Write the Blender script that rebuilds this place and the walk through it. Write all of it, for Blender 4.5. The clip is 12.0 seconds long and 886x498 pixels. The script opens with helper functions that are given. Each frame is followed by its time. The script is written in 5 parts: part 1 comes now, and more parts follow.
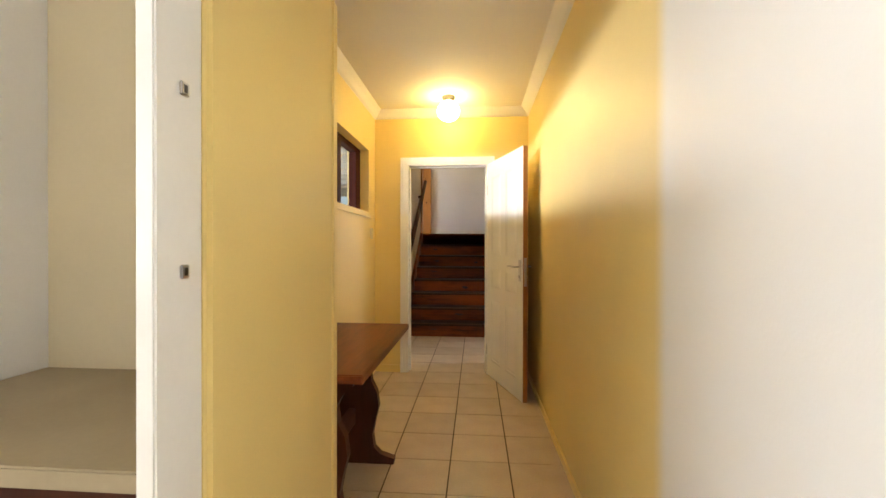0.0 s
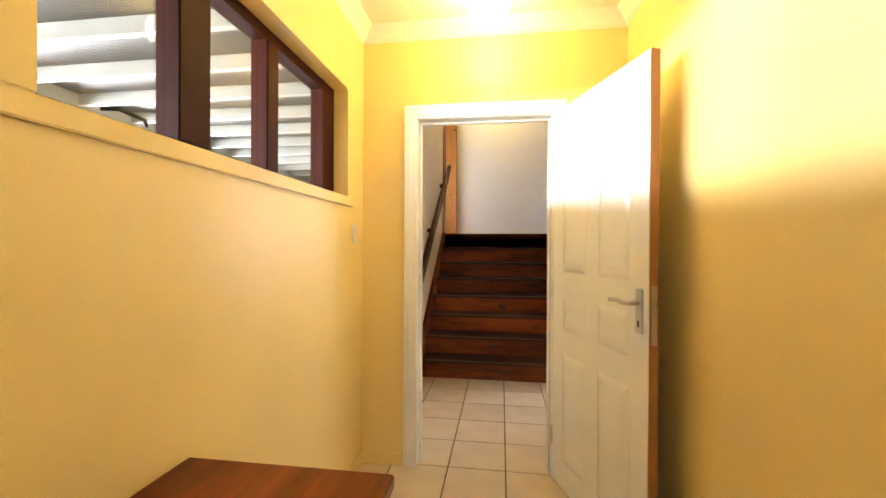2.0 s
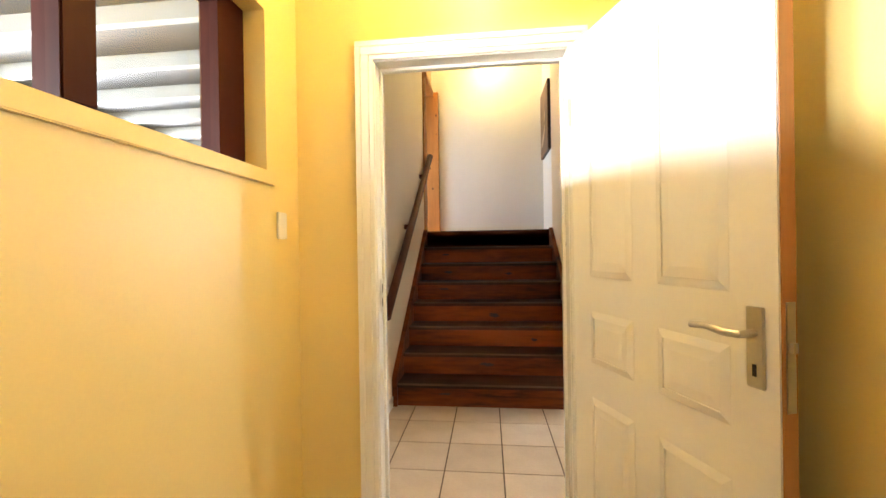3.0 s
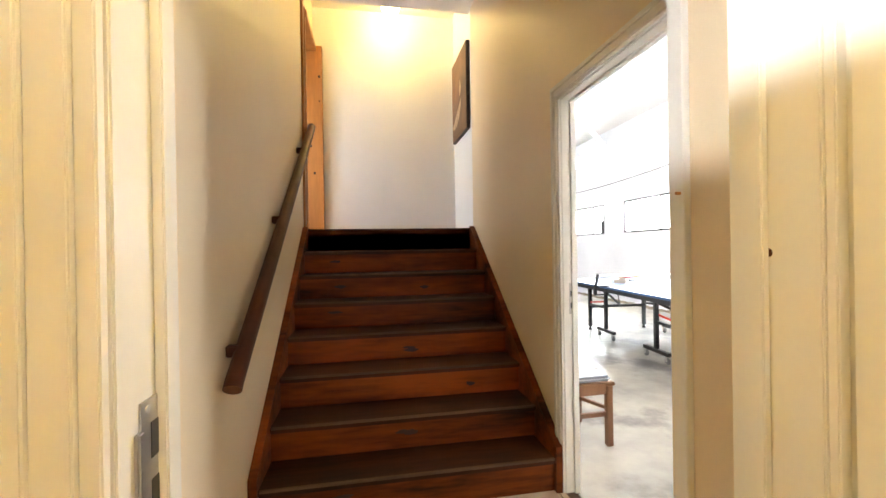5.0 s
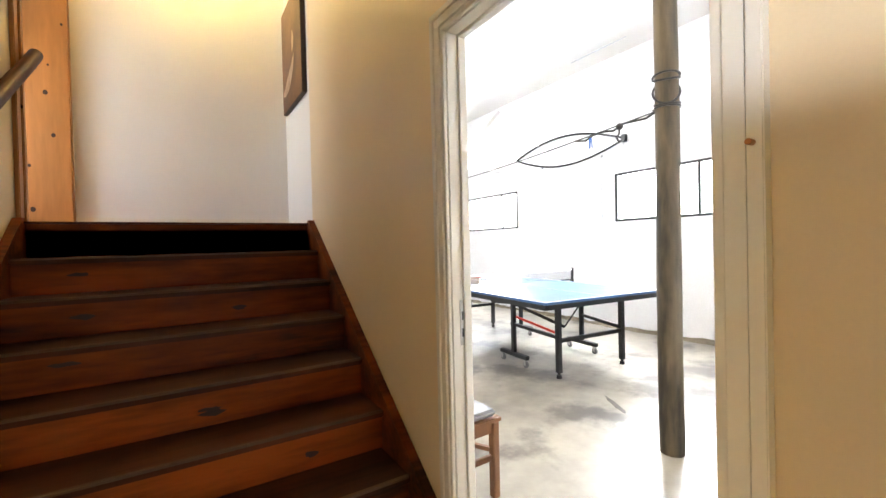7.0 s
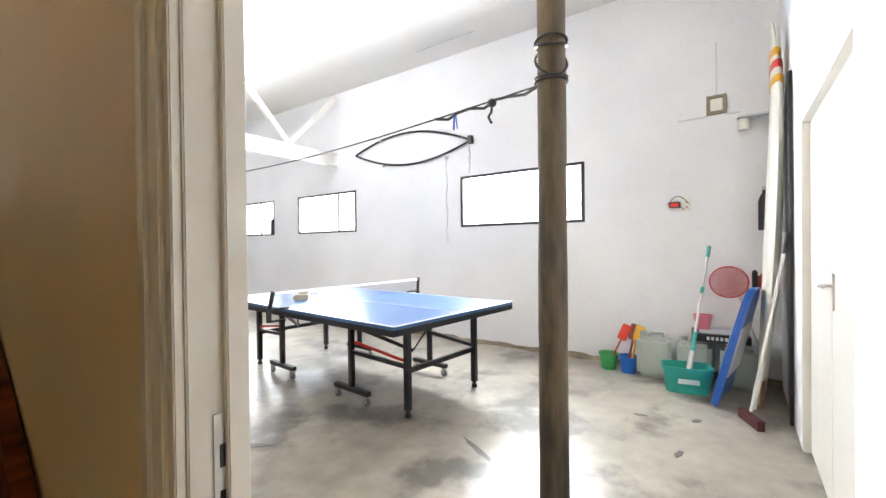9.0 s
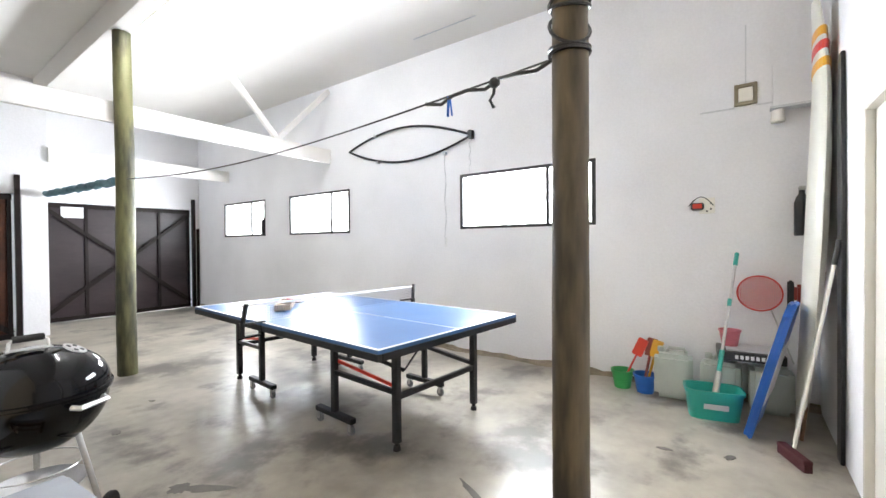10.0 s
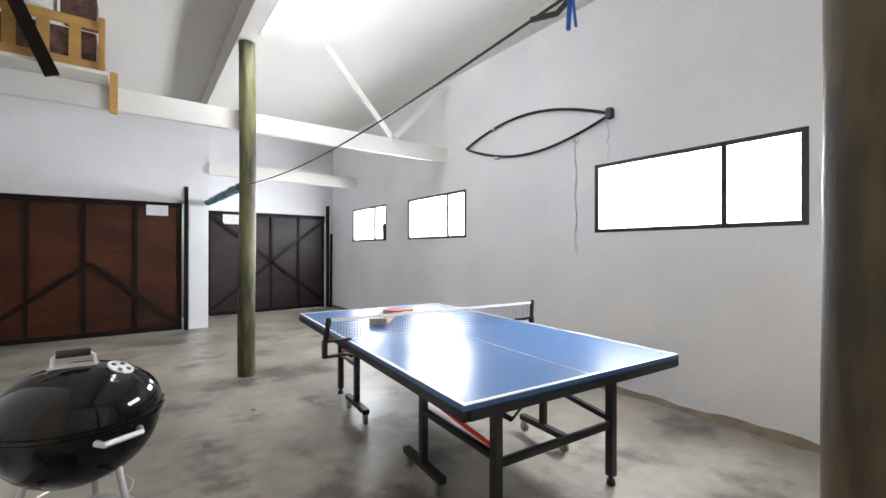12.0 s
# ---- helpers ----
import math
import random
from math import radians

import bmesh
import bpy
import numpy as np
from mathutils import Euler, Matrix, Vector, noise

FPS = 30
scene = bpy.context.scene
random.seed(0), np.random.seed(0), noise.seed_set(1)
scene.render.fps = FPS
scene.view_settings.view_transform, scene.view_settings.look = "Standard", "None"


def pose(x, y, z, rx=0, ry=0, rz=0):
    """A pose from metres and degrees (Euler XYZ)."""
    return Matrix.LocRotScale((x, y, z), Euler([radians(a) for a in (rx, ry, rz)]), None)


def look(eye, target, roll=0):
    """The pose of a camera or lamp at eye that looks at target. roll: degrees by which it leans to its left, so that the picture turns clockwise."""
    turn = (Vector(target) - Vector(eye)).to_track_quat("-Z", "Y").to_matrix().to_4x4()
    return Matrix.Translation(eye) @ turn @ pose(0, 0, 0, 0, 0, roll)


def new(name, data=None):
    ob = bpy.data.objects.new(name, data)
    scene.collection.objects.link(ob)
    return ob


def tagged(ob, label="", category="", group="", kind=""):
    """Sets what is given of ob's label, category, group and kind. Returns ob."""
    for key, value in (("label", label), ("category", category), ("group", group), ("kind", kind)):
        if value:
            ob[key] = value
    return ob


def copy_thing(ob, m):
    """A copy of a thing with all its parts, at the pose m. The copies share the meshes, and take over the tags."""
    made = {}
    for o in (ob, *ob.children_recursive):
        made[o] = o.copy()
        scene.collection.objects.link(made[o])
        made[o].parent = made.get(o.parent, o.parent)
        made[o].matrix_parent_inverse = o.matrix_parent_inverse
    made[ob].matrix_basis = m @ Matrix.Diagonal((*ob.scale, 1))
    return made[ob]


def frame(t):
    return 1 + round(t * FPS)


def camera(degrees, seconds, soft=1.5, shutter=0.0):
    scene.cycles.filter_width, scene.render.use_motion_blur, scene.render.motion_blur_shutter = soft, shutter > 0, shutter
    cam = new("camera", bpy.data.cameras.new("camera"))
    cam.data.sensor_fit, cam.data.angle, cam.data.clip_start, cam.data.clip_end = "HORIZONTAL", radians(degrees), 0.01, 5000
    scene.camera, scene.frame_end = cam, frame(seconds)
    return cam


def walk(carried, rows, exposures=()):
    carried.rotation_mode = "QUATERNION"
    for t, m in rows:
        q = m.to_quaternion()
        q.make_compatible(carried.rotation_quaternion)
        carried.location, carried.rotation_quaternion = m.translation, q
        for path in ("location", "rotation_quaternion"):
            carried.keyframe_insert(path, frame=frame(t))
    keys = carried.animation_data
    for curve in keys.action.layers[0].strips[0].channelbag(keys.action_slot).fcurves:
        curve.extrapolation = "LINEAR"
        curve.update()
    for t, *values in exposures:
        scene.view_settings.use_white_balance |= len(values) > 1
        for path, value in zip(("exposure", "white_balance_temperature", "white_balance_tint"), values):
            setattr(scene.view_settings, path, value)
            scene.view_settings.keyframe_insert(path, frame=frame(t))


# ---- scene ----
cam = camera(94.0, 12.0)
PATH = [
    (0, (1.185, 2.011, 1.213), (1.027, 4.005, 1.204), 0.1),
    (0.5, (1.144, 2.449, 1.187), (0.879, 4.432, 1.194), 0.2),
    (1, (1.129, 2.852, 1.203), (0.828, 4.829, 1.208), 0.3),
    (1.5, (1.075, 3.26, 1.267), (0.788, 5.239, 1.25), 0.3),
    (2, (1.012, 3.638, 1.269), (0.733, 5.618, 1.258), 0.3),
    (2.5, (1.002, 3.987, 1.244), (0.734, 5.969, 1.24), -0.4),
    (4.3, (0.838, 5.250, 1.259), (0.927, 7.248, 1.248), -0.9),
    (4.5, (0.814, 5.351, 1.257), (0.970, 7.345, 1.251), -0.9),
    (5, (0.752, 5.577, 1.269), (1.110, 7.544, 1.265), -0.9),
    (5.5, (0.720, 5.766, 1.262), (1.253, 7.694, 1.258), -1.0),
    (6, (0.752, 5.972, 1.260), (1.441, 7.850, 1.252), -1.1),
    (6.5, (0.824, 6.164, 1.260), (1.686, 7.969, 1.247), -1.2),
    (7, (0.942, 6.340, 1.281), (2.005, 8.034, 1.257), -1.4),
    (7.5, (1.088, 6.489, 1.278), (2.337, 8.051, 1.248), -1.5),
    (9.3, (1.621, 7.06, 1.298), (3.262, 8.202, 1.284), -0.6),
    (9.5, (1.703, 7.087, 1.304), (3.34, 8.236, 1.291), -0.6),
    (10, (1.866, 7.196, 1.356), (3.489, 8.365, 1.333), -0.5),
    (10.5, (2.036, 7.326, 1.361), (3.59, 8.584, 1.342), -0.3),
    (11, (2.172, 7.463, 1.364), (3.647, 8.814, 1.35), -0.1),
    (11.5, (2.357, 7.547, 1.377), (3.689, 9.039, 1.366), -0.2),
    (12, (2.515, 7.604, 1.366), (3.699, 9.216, 1.371), 0.1),
]
walk(cam, [(t, look(eye, target, roll)) for t, eye, target, roll in PATH],
     exposures=[(0, 0.2), (1.0, 0.46), (2.0, 0.84), (4.3, 0.98), (7.5, 0.76), (9.3, 0.12), (10.0, -0.02), (12.0, -0.62)])

# ---- light ----
world = bpy.data.worlds.new("sky")
scene.world = world
world.use_nodes = True
sky = world.node_tree.nodes.new("ShaderNodeTexSky")
sky.sky_type, sky.sun_disc = "NISHITA", False
sky.sun_elevation, sky.sun_rotation = radians(50), radians(200)
world.node_tree.links.new(sky.outputs[0], world.node_tree.nodes["Background"].inputs[0])
world.node_tree.nodes["Background"].inputs[1].default_value = 0.12


def lamp(name, kind, m, power, colour, **size):
    data = bpy.data.lights.new(name, kind)
    data.energy, data.color = power, colour
    if kind == "AREA":
        data.shape, data.size, data.size_y = "RECTANGLE", size["w"], size["h"]
    if kind == "SUN":
        data.angle = size["angle"]
    ob = new(name, data)
    ob.matrix_world = m
    return ob


lamp("sun", "SUN", look((-6, -8, 20), (0, 0, 0)), 3.0, (1, 0.95, 0.87), angle=radians(0.5))
DAY = (0.90, 0.93, 1.0)
for wy, power in ((9.25, 290), (12.945, 240), (15.28, 150)):
    lamp("window_daylight", "AREA", look((6.44, wy, 1.89), (5.0, wy, 1.6)), power, DAY, w=1.56, h=0.66)
lamp("porch_daylight", "AREA", look((-5.0, 7.5, 1.98), (1.0, 4.5, 1.80)), 1050, DAY, w=7.0, h=0.5)
lamp("porch_daylight", "AREA", look((-4.8, 2.2, 1.80), (1.0, 5.8, 1.80)), 800, DAY, w=3.0, h=0.35)
# Added fill in the unseen room, brightening the near end of the corridor.
lamp("room_fill", "AREA", look((-1.25, 1.2, 1.6), (1.7, 2.0, 1.4)), 22, (1, 0.97, 0.92), w=1.3, h=1.3)


lamp("landing_daylight", "AREA", look((-0.72, 9.80, 2.5), (1.6, 9.9, 2.3)), 26, (0.78, 0.87, 1.0), w=0.6, h=1.5)


# ---- materials ----
def mat(name, colour, rough=0.6, metal=0.0, dark=0.75, scale=3.0, fine=60.0, bump=0.15, mix=0.6, spec=0.5, stretch=(1, 1, 1), island=0.0, coat=0.0, depth=0.002, lo=0.42, hi=0.88):
    m = bpy.data.materials.new(name)
    m.use_nodes = True
    nt = m.node_tree
    n, l = nt.nodes, nt.links
    b = n["Principled BSDF"]
    tc = n.new("ShaderNodeTexCoord")
    mp = n.new("ShaderNodeMapping")
    mp.inputs["Scale"].default_value = stretch
    l.new(tc.outputs["Object"], mp.inputs[0])
    big, small = n.new("ShaderNodeTexNoise"), n.new("ShaderNodeTexNoise")
    for node, sc, de in ((big, scale, 5), (small, fine, 3)):
        node.inputs["Scale"].default_value, node.inputs["Detail"].default_value = sc, de
        l.new(mp.outputs[0], node.inputs[0])
    add = n.new("ShaderNodeMath")
    add.operation = "MULTIPLY_ADD"
    l.new(small.outputs[0], add.inputs[0])
    add.inputs[1].default_value = 0.35
    l.new(big.outputs[0], add.inputs[2])
    ramp = n.new("ShaderNodeMapRange")
    ramp.inputs[1].default_value, ramp.inputs[2].default_value = lo, hi
    l.new(add.outputs[0], ramp.inputs[0])
    cm = n.new("ShaderNodeMix")
    cm.data_type = "RGBA"
    cm.inputs[6].default_value = (*[c * dark for c in colour], 1)
    cm.inputs[7].default_value = (*colour, 1)
    l.new(ramp.outputs[0], cm.inputs[0])
    out = cm.outputs[2]
    if island:
        oi = n.new("ShaderNodeObjectInfo")
        hs = n.new("ShaderNodeHueSaturation")
        mr = n.new("ShaderNodeMapRange")
        mr.inputs[3].default_value, mr.inputs[4].default_value = 1 - island, 1 + island
        l.new(oi.outputs["Random"], mr.inputs[0])
        l.new(mr.outputs[0], hs.inputs["Value"])
        l.new(out, hs.inputs["Color"])
        out = hs.outputs[0]
    l.new(out, b.inputs["Base Color"])
    rr = n.new("ShaderNodeMapRange")
    rr.inputs[3].default_value, rr.inputs[4].default_value = min(1, rough * 1.15), rough * 0.85
    l.new(big.outputs[0], rr.inputs[0])
    l.new(rr.outputs[0], b.inputs["Roughness"])
    b.inputs["Metallic"].default_value = metal
    b.inputs["Specular IOR Level"].default_value = spec
    b.inputs["Coat Weight"].default_value = coat
    if bump:
        bp = n.new("ShaderNodeBump")
        bp.inputs["Strength"].default_value, bp.inputs["Distance"].default_value = bump, depth
        l.new(small.outputs[0], bp.inputs["Height"])
        l.new(bp.outputs[0], b.inputs["Normal"])
    return m


def glow(name, colour, strength):
    m = bpy.data.materials.new(name)
    m.use_nodes = True
    b = m.node_tree.nodes["Principled BSDF"]
    b.inputs["Base Color"].default_value = (0.9, 0.88, 0.8, 1)
    b.inputs["Emission Color"].default_value = (*colour, 1)
    b.inputs["Emission Strength"].default_value = strength
    return m


def clear(name, colour=(0.95, 0.97, 0.96), rough=0.02, see=0.9):
    m = bpy.data.materials.new(name)
    m.use_nodes = True
    nt = m.node_tree
    tr, gl, mx, fr = (nt.nodes.new("ShaderNode" + k) for k in ("BsdfTransparent", "BsdfGlossy", "MixShader", "Fresnel"))
    tr.inputs[0].default_value = (*[c * see for c in colour], 1)
    gl.inputs["Roughness"].default_value = rough
    fr.inputs[0].default_value = 1.5
    nt.links.new(fr.outputs[0], mx.inputs[0])
    nt.links.new(tr.outputs[0], mx.inputs[1])
    nt.links.new(gl.outputs[0], mx.inputs[2])
    nt.links.new(mx.outputs[0], nt.nodes["Material Output"].inputs[0])
    return m


CUPBOARD = mat("cream_cupboard_lining", (0.66, 0.56, 0.36), 0.5, dark=0.94, scale=2, bump=0.1)
YELLOW = mat("cream_yellow_wall_paint", (0.80, 0.62, 0.24), 0.42, dark=0.93, scale=1.5, fine=140, bump=0.12)
WHITE_WALL = mat("white_wall_paint", (0.80, 0.79, 0.77), 0.5, dark=0.93, scale=1.2, fine=120, bump=0.15)
STAIR_WALL = mat("beige_stair_wall_paint", (0.76, 0.625, 0.425), 0.42, dark=0.94, scale=1.4, fine=130, bump=0.12)
GARAGE_WALL = mat("garage_whitewash", (0.83, 0.83, 0.85), 0.65, dark=0.86, scale=0.9, fine=45, bump=0.5, depth=0.004)
# Grey for the unseen west and return walls, dark to lessen bounced light.
BOUNCE_GREY = mat("bounce_cutting_grey", (0.30, 0.29, 0.27), 0.85, dark=0.75, scale=1.5, fine=40, bump=0.4)
CEIL = mat("ceiling_paint", (0.80, 0.78, 0.74), 0.7, dark=0.95, scale=1.0, fine=90, bump=0.1)
GLOSS = mat("white_gloss_paint", (0.82, 0.80, 0.74), 0.25, dark=0.94, scale=4, fine=80, bump=0.05)
PINE = mat("varnished_pine", (0.46, 0.19, 0.05), 0.35, dark=0.6, scale=5, fine=40, bump=0.15, stretch=(1, 1, 0.12))
PINE_LIGHT = mat("raw_yellow_pine", (0.62, 0.36, 0.10), 0.55, dark=0.65, scale=5, fine=40, bump=0.2, stretch=(0.2, 1, 1))
OAK = mat("dark_stained_table_wood", (0.24, 0.056, 0.014), 0.38, spec=0.2, dark=0.35, lo=0.5, hi=0.85, scale=6, fine=50, bump=0.15, stretch=(1, 0.12, 1))
DARKWOOD = mat("dark_stained_hardwood", (0.085, 0.020, 0.006), 0.5, spec=0.25, dark=0.5, scale=6, fine=50, bump=0.15, stretch=(1, 1, 0.15))
STAIR = mat("stained_stair_pine", (0.26, 0.058, 0.007), 0.5, dark=0.12, spec=0.18, lo=0.5, hi=0.84, scale=4.5, fine=38, bump=0.25, stretch=(0.14, 1, 1), island=0.22)
RED_WOOD = mat("meranti_window_frame", (0.045, 0.008, 0.003), 0.55, spec=0.1, dark=0.5, scale=6, fine=50, bump=0.1, stretch=(1, 0.2, 0.2))
KNOT = mat("dark_wood_knot", (0.03, 0.008, 0.003), 0.5)
# Treads share the risers' stain; their shade is put into a darker base colour.
TREAD_SHADE = mat("worn_dark_stair_tread", (0.085, 0.022, 0.005), 0.5, dark=0.2, spec=0.2, lo=0.5, hi=0.84, scale=4.5, fine=38, bump=0.3, stretch=(0.14, 1, 1), island=0.2)
TILE = mat("glazed_floor_tile", (0.60, 0.48, 0.35), 0.24, dark=0.85, scale=5, fine=70, bump=0.06, island=0.06)
GROUT = mat("grey_brown_grout", (0.10, 0.06, 0.035), 0.9, dark=0.7, scale=8, fine=120, bump=0.3)
BLACK = mat("black_powder_coat", (0.012, 0.012, 0.014), 0.4, dark=0.7, bump=0.05)
ENAMEL = mat("black_porcelain_enamel", (0.004, 0.004, 0.005), 0.09, dark=0.8, bump=0.0, spec=0.25)
STEEL = mat("brushed_steel", (0.55, 0.54, 0.52), 0.3, 1.0, dark=0.8, fine=120, bump=0.05)
ALU = mat("dull_aluminium", (0.62, 0.62, 0.62), 0.4, 1.0, dark=0.75, fine=90, bump=0.1)
TABLE_BLUE = mat("blue_table_laminate", (0.045, 0.13, 0.30), 0.3, dark=0.93, scale=2, fine=200, bump=0.03)
WHITE_LINE = mat("white_line_paint", (0.8, 0.8, 0.8), 0.4, dark=0.95, bump=0.0)
POLE = mat("treated_gum_pole", (0.125, 0.095, 0.055), 0.6, dark=0.16, scale=5, fine=26, bump=0.5, stretch=(1, 1, 0.2), depth=0.006, lo=0.52, hi=0.80)
POLE_GREEN = mat("green_treated_gum_pole", (0.15, 0.145, 0.06), 0.55, dark=0.16, scale=5, fine=26, bump=0.5, stretch=(1, 1, 0.2), depth=0.006, lo=0.52, hi=0.80)
GATE = mat("brown_garage_plywood", (0.07, 0.018, 0.005), 0.5, spec=0.3, dark=0.3, lo=0.5, hi=0.84, scale=2.5, fine=24, bump=0.3, stretch=(0.3, 1, 1))
GATE_DARK = mat("dark_garage_plywood", (0.030, 0.019, 0.021), 0.4, spec=0.35, dark=0.35, scale=2.5, fine=24, bump=0.3, stretch=(0.3, 1, 1))
GATE_FRAME = mat("dark_gate_batten", (0.012, 0.006, 0.005), 0.55, spec=0.2, dark=0.5, scale=5, fine=40, bump=0.2)
RUBBER = mat("black_rubber", (0.015, 0.015, 0.015), 0.7, bump=0.1)
CUSHION = mat("grey_seat_cushion", (0.28, 0.30, 0.34), 0.6, dark=0.85, scale=6, fine=220, bump=0.4)
STOOLWOOD = mat("worn_stool_wood", (0.22, 0.10, 0.045), 0.45, dark=0.5, scale=6, fine=50, bump=0.2, stretch=(1, 1, 0.2))
CASTER = mat("grey_caster", (0.22, 0.22, 0.23), 0.5)
TEAL = mat("teal_plastic", (0.03, 0.36, 0.30), 0.35, dark=0.85, bump=0.05)
BLUE = mat("blue_plastic", (0.02, 0.13, 0.5), 0.35, dark=0.85, bump=0.05)
GREEN = mat("green_plastic", (0.05, 0.36, 0.10), 0.35, dark=0.85, bump=0.05)
RED = mat("red_plastic", (0.62, 0.03, 0.015), 0.35, dark=0.85, bump=0.05)
YELLOW_P = mat("yellow_plastic", (0.75, 0.38, 0.02), 0.35, dark=0.9, bump=0.05)
PINK = mat("pink_plastic", (0.6, 0.16, 0.2), 0.4, dark=0.9, bump=0.05)
CAN = mat("milky_jerrycan_plastic", (0.50, 0.54, 0.50), 0.35, dark=0.85, scale=5, fine=60, bump=0.1)
BOARD = mat("surfboard_glass_skin", (0.74, 0.74, 0.66), 0.3, dark=0.9, scale=2, fine=60, bump=0.05)
PAPER = mat("white_paper", (0.75, 0.75, 0.75), 0.8, dark=0.92, bump=0.1)
BLUE_CLOTH = mat("faded_blue_wrap", (0.16, 0.32, 0.38), 0.8, dark=0.6, scale=9, fine=90, bump=0.6, depth=0.01)
MAROON = mat("maroon_broom_bristle", (0.10, 0.02, 0.025), 0.8, dark=0.6, fine=200, bump=0.8, depth=0.01)
GREY = mat("light_grey_metal_box", (0.62, 0.63, 0.65), 0.45, dark=0.9, bump=0.05)
GROUND = mat("garden_paving", (0.42, 0.39, 0.34), 0.85, dark=0.7, scale=1.2, fine=30, bump=0.4)
RAFTER = mat("porch_rafter_paint", (0.20, 0.20, 0.18), 0.7, dark=0.8, bump=0.1)
PORCH = mat("porch_timber_grey", (0.035, 0.032, 0.028), 0.7, dark=0.7, scale=3, fine=40, bump=0.2, stretch=(0.2, 1, 1))
BOXPRINT = mat("printed_cardboard", (0.20, 0.10, 0.07), 0.6, dark=0.1, scale=14, fine=30, bump=0.05)
GLASS = clear("window_glass", see=0.85)
GLOBE = glow("lit_opal_glass", (1.0, 0.70, 0.23), 38)
TUBE = glow("lit_fluorescent_tube", (0.94, 0.96, 1.0), 320)


def concrete():
    m = mat("polished_screed", (0.43, 0.39, 0.32), 0.32, dark=0.5, scale=1.3, fine=9, bump=0.06, lo=0.45, hi=0.92, depth=0.003)
    nt = m.node_tree
    n, l = nt.nodes, nt.links
    b = n["Principled BSDF"]
    src = b.inputs["Base Color"].links[0].from_socket
    tc = n.new("ShaderNodeTexCoord")
    stain = n.new("ShaderNodeTexNoise")
    stain.inputs["Scale"].default_value, stain.inputs["Detail"].default_value, stain.inputs["Roughness"].default_value = 1.5, 7, 0.6
    l.new(tc.outputs["Object"], stain.inputs[0])
    mr = n.new("ShaderNodeMapRange")
    mr.interpolation_type = "SMOOTHSTEP"
    mr.inputs[1].default_value, mr.inputs[2].default_value = 0.49, 0.645
    mr.inputs[4].default_value = 0.8
    l.new(stain.outputs[0], mr.inputs[0])
    mx = n.new("ShaderNodeMix")
    mx.data_type = "RGBA"
    l.new(mr.outputs[0], mx.inputs[0])
    l.new(src, mx.inputs[6])
    mx.inputs[7].default_value = (0.075, 0.067, 0.058, 1)
    l.new(mx.outputs[2], b.inputs["Base Color"])
    return m


CONCRETE = concrete()


def two_tone_wall():
    """Cream yellow wall colour that blends to white over a narrow band along y."""
    m = mat("cream_wall_blending_white", (0.80, 0.62, 0.24), 0.42, dark=0.93, scale=1.5, fine=140, bump=0.12)
    n, l = m.node_tree.nodes, m.node_tree.links
    b = n["Principled BSDF"]
    src = b.inputs["Base Color"].links[0].from_socket
    sep = n.new("ShaderNodeSeparateXYZ")
    l.new(n.new("ShaderNodeTexCoord").outputs["Object"], sep.inputs[0])
    edge = n.new("ShaderNodeMapRange")
    edge.interpolation_type = "SMOOTHSTEP"
    edge.inputs[1].default_value, edge.inputs[2].default_value = 3.12, 3.21
    l.new(sep.outputs["Y"], edge.inputs[0])
    mx = n.new("ShaderNodeMix")
    mx.data_type = "RGBA"
    mx.inputs[6].default_value = (0.80, 0.78, 0.74, 1)
    l.new(edge.outputs[0], mx.inputs[0])
    l.new(src, mx.inputs[7])
    l.new(mx.outputs[2], b.inputs["Base Color"])
    return m


TWO_TONE = two_tone_wall()


# ---- building helpers ----
def box(bm, x0, x1, y0, y1, z0, z1, m=None):
    c = Matrix.LocRotScale(((x0 + x1) / 2, (y0 + y1) / 2, (z0 + z1) / 2), None, (abs(x1 - x0), abs(y1 - y0), abs(z1 - z0)))
    return bmesh.ops.create_cube(bm, size=1, matrix=(m @ c) if m else c)["verts"]


def bar(bm, p0, p1, w, h, up=(0, 0, 1)):
    """A square bar from p0 to p1, w wide and h deep along up."""
    a, b = Vector(p0), Vector(p1)
    y = (b - a).normalized()
    x = y.cross(Vector(up)).normalized()
    z = x.cross(y)
    rot = Matrix((x, y, z)).transposed().to_4x4()
    return box(bm, -w / 2, w / 2, -(b - a).length / 2, (b - a).length / 2, -h / 2, h / 2, Matrix.Translation((a + b) / 2) @ rot)


def cyl(bm, p0, p1, r0, r1=None, n=16):
    a, b = Vector(p0), Vector(p1)
    q = (b - a).to_track_quat("Z", "Y").to_matrix().to_4x4()
    bmesh.ops.create_cone(bm, cap_ends=True, segments=n, radius1=r0, radius2=r0 if r1 is None else r1, depth=(b - a).length, matrix=Matrix.Translation((a + b) / 2) @ q)


def tube(bm, pts, r, n=8, closed=False):
    pts = [Vector(p) for p in pts]
    rings = []
    for i, p in enumerate(pts):
        if closed:
            d = pts[(i + 1) % len(pts)] - pts[i - 1]
        else:
            d = pts[min(i + 1, len(pts) - 1)] - pts[max(i - 1, 0)]
        q = d.to_track_quat("Z", "Y").to_matrix()
        rings.append([bm.verts.new(p + q @ Vector((r * math.cos(k * math.tau / n), r * math.sin(k * math.tau / n), 0))) for k in range(n)])
    for i in range(len(rings) if closed else len(rings) - 1):
        a, b = rings[i], rings[(i + 1) % len(rings)]
        for k in range(n):
            bm.faces.new((a[k], a[(k + 1) % n], b[(k + 1) % n], b[k]))
    if not closed:
        bm.faces.new(rings[0][::-1])
        bm.faces.new(rings[-1])


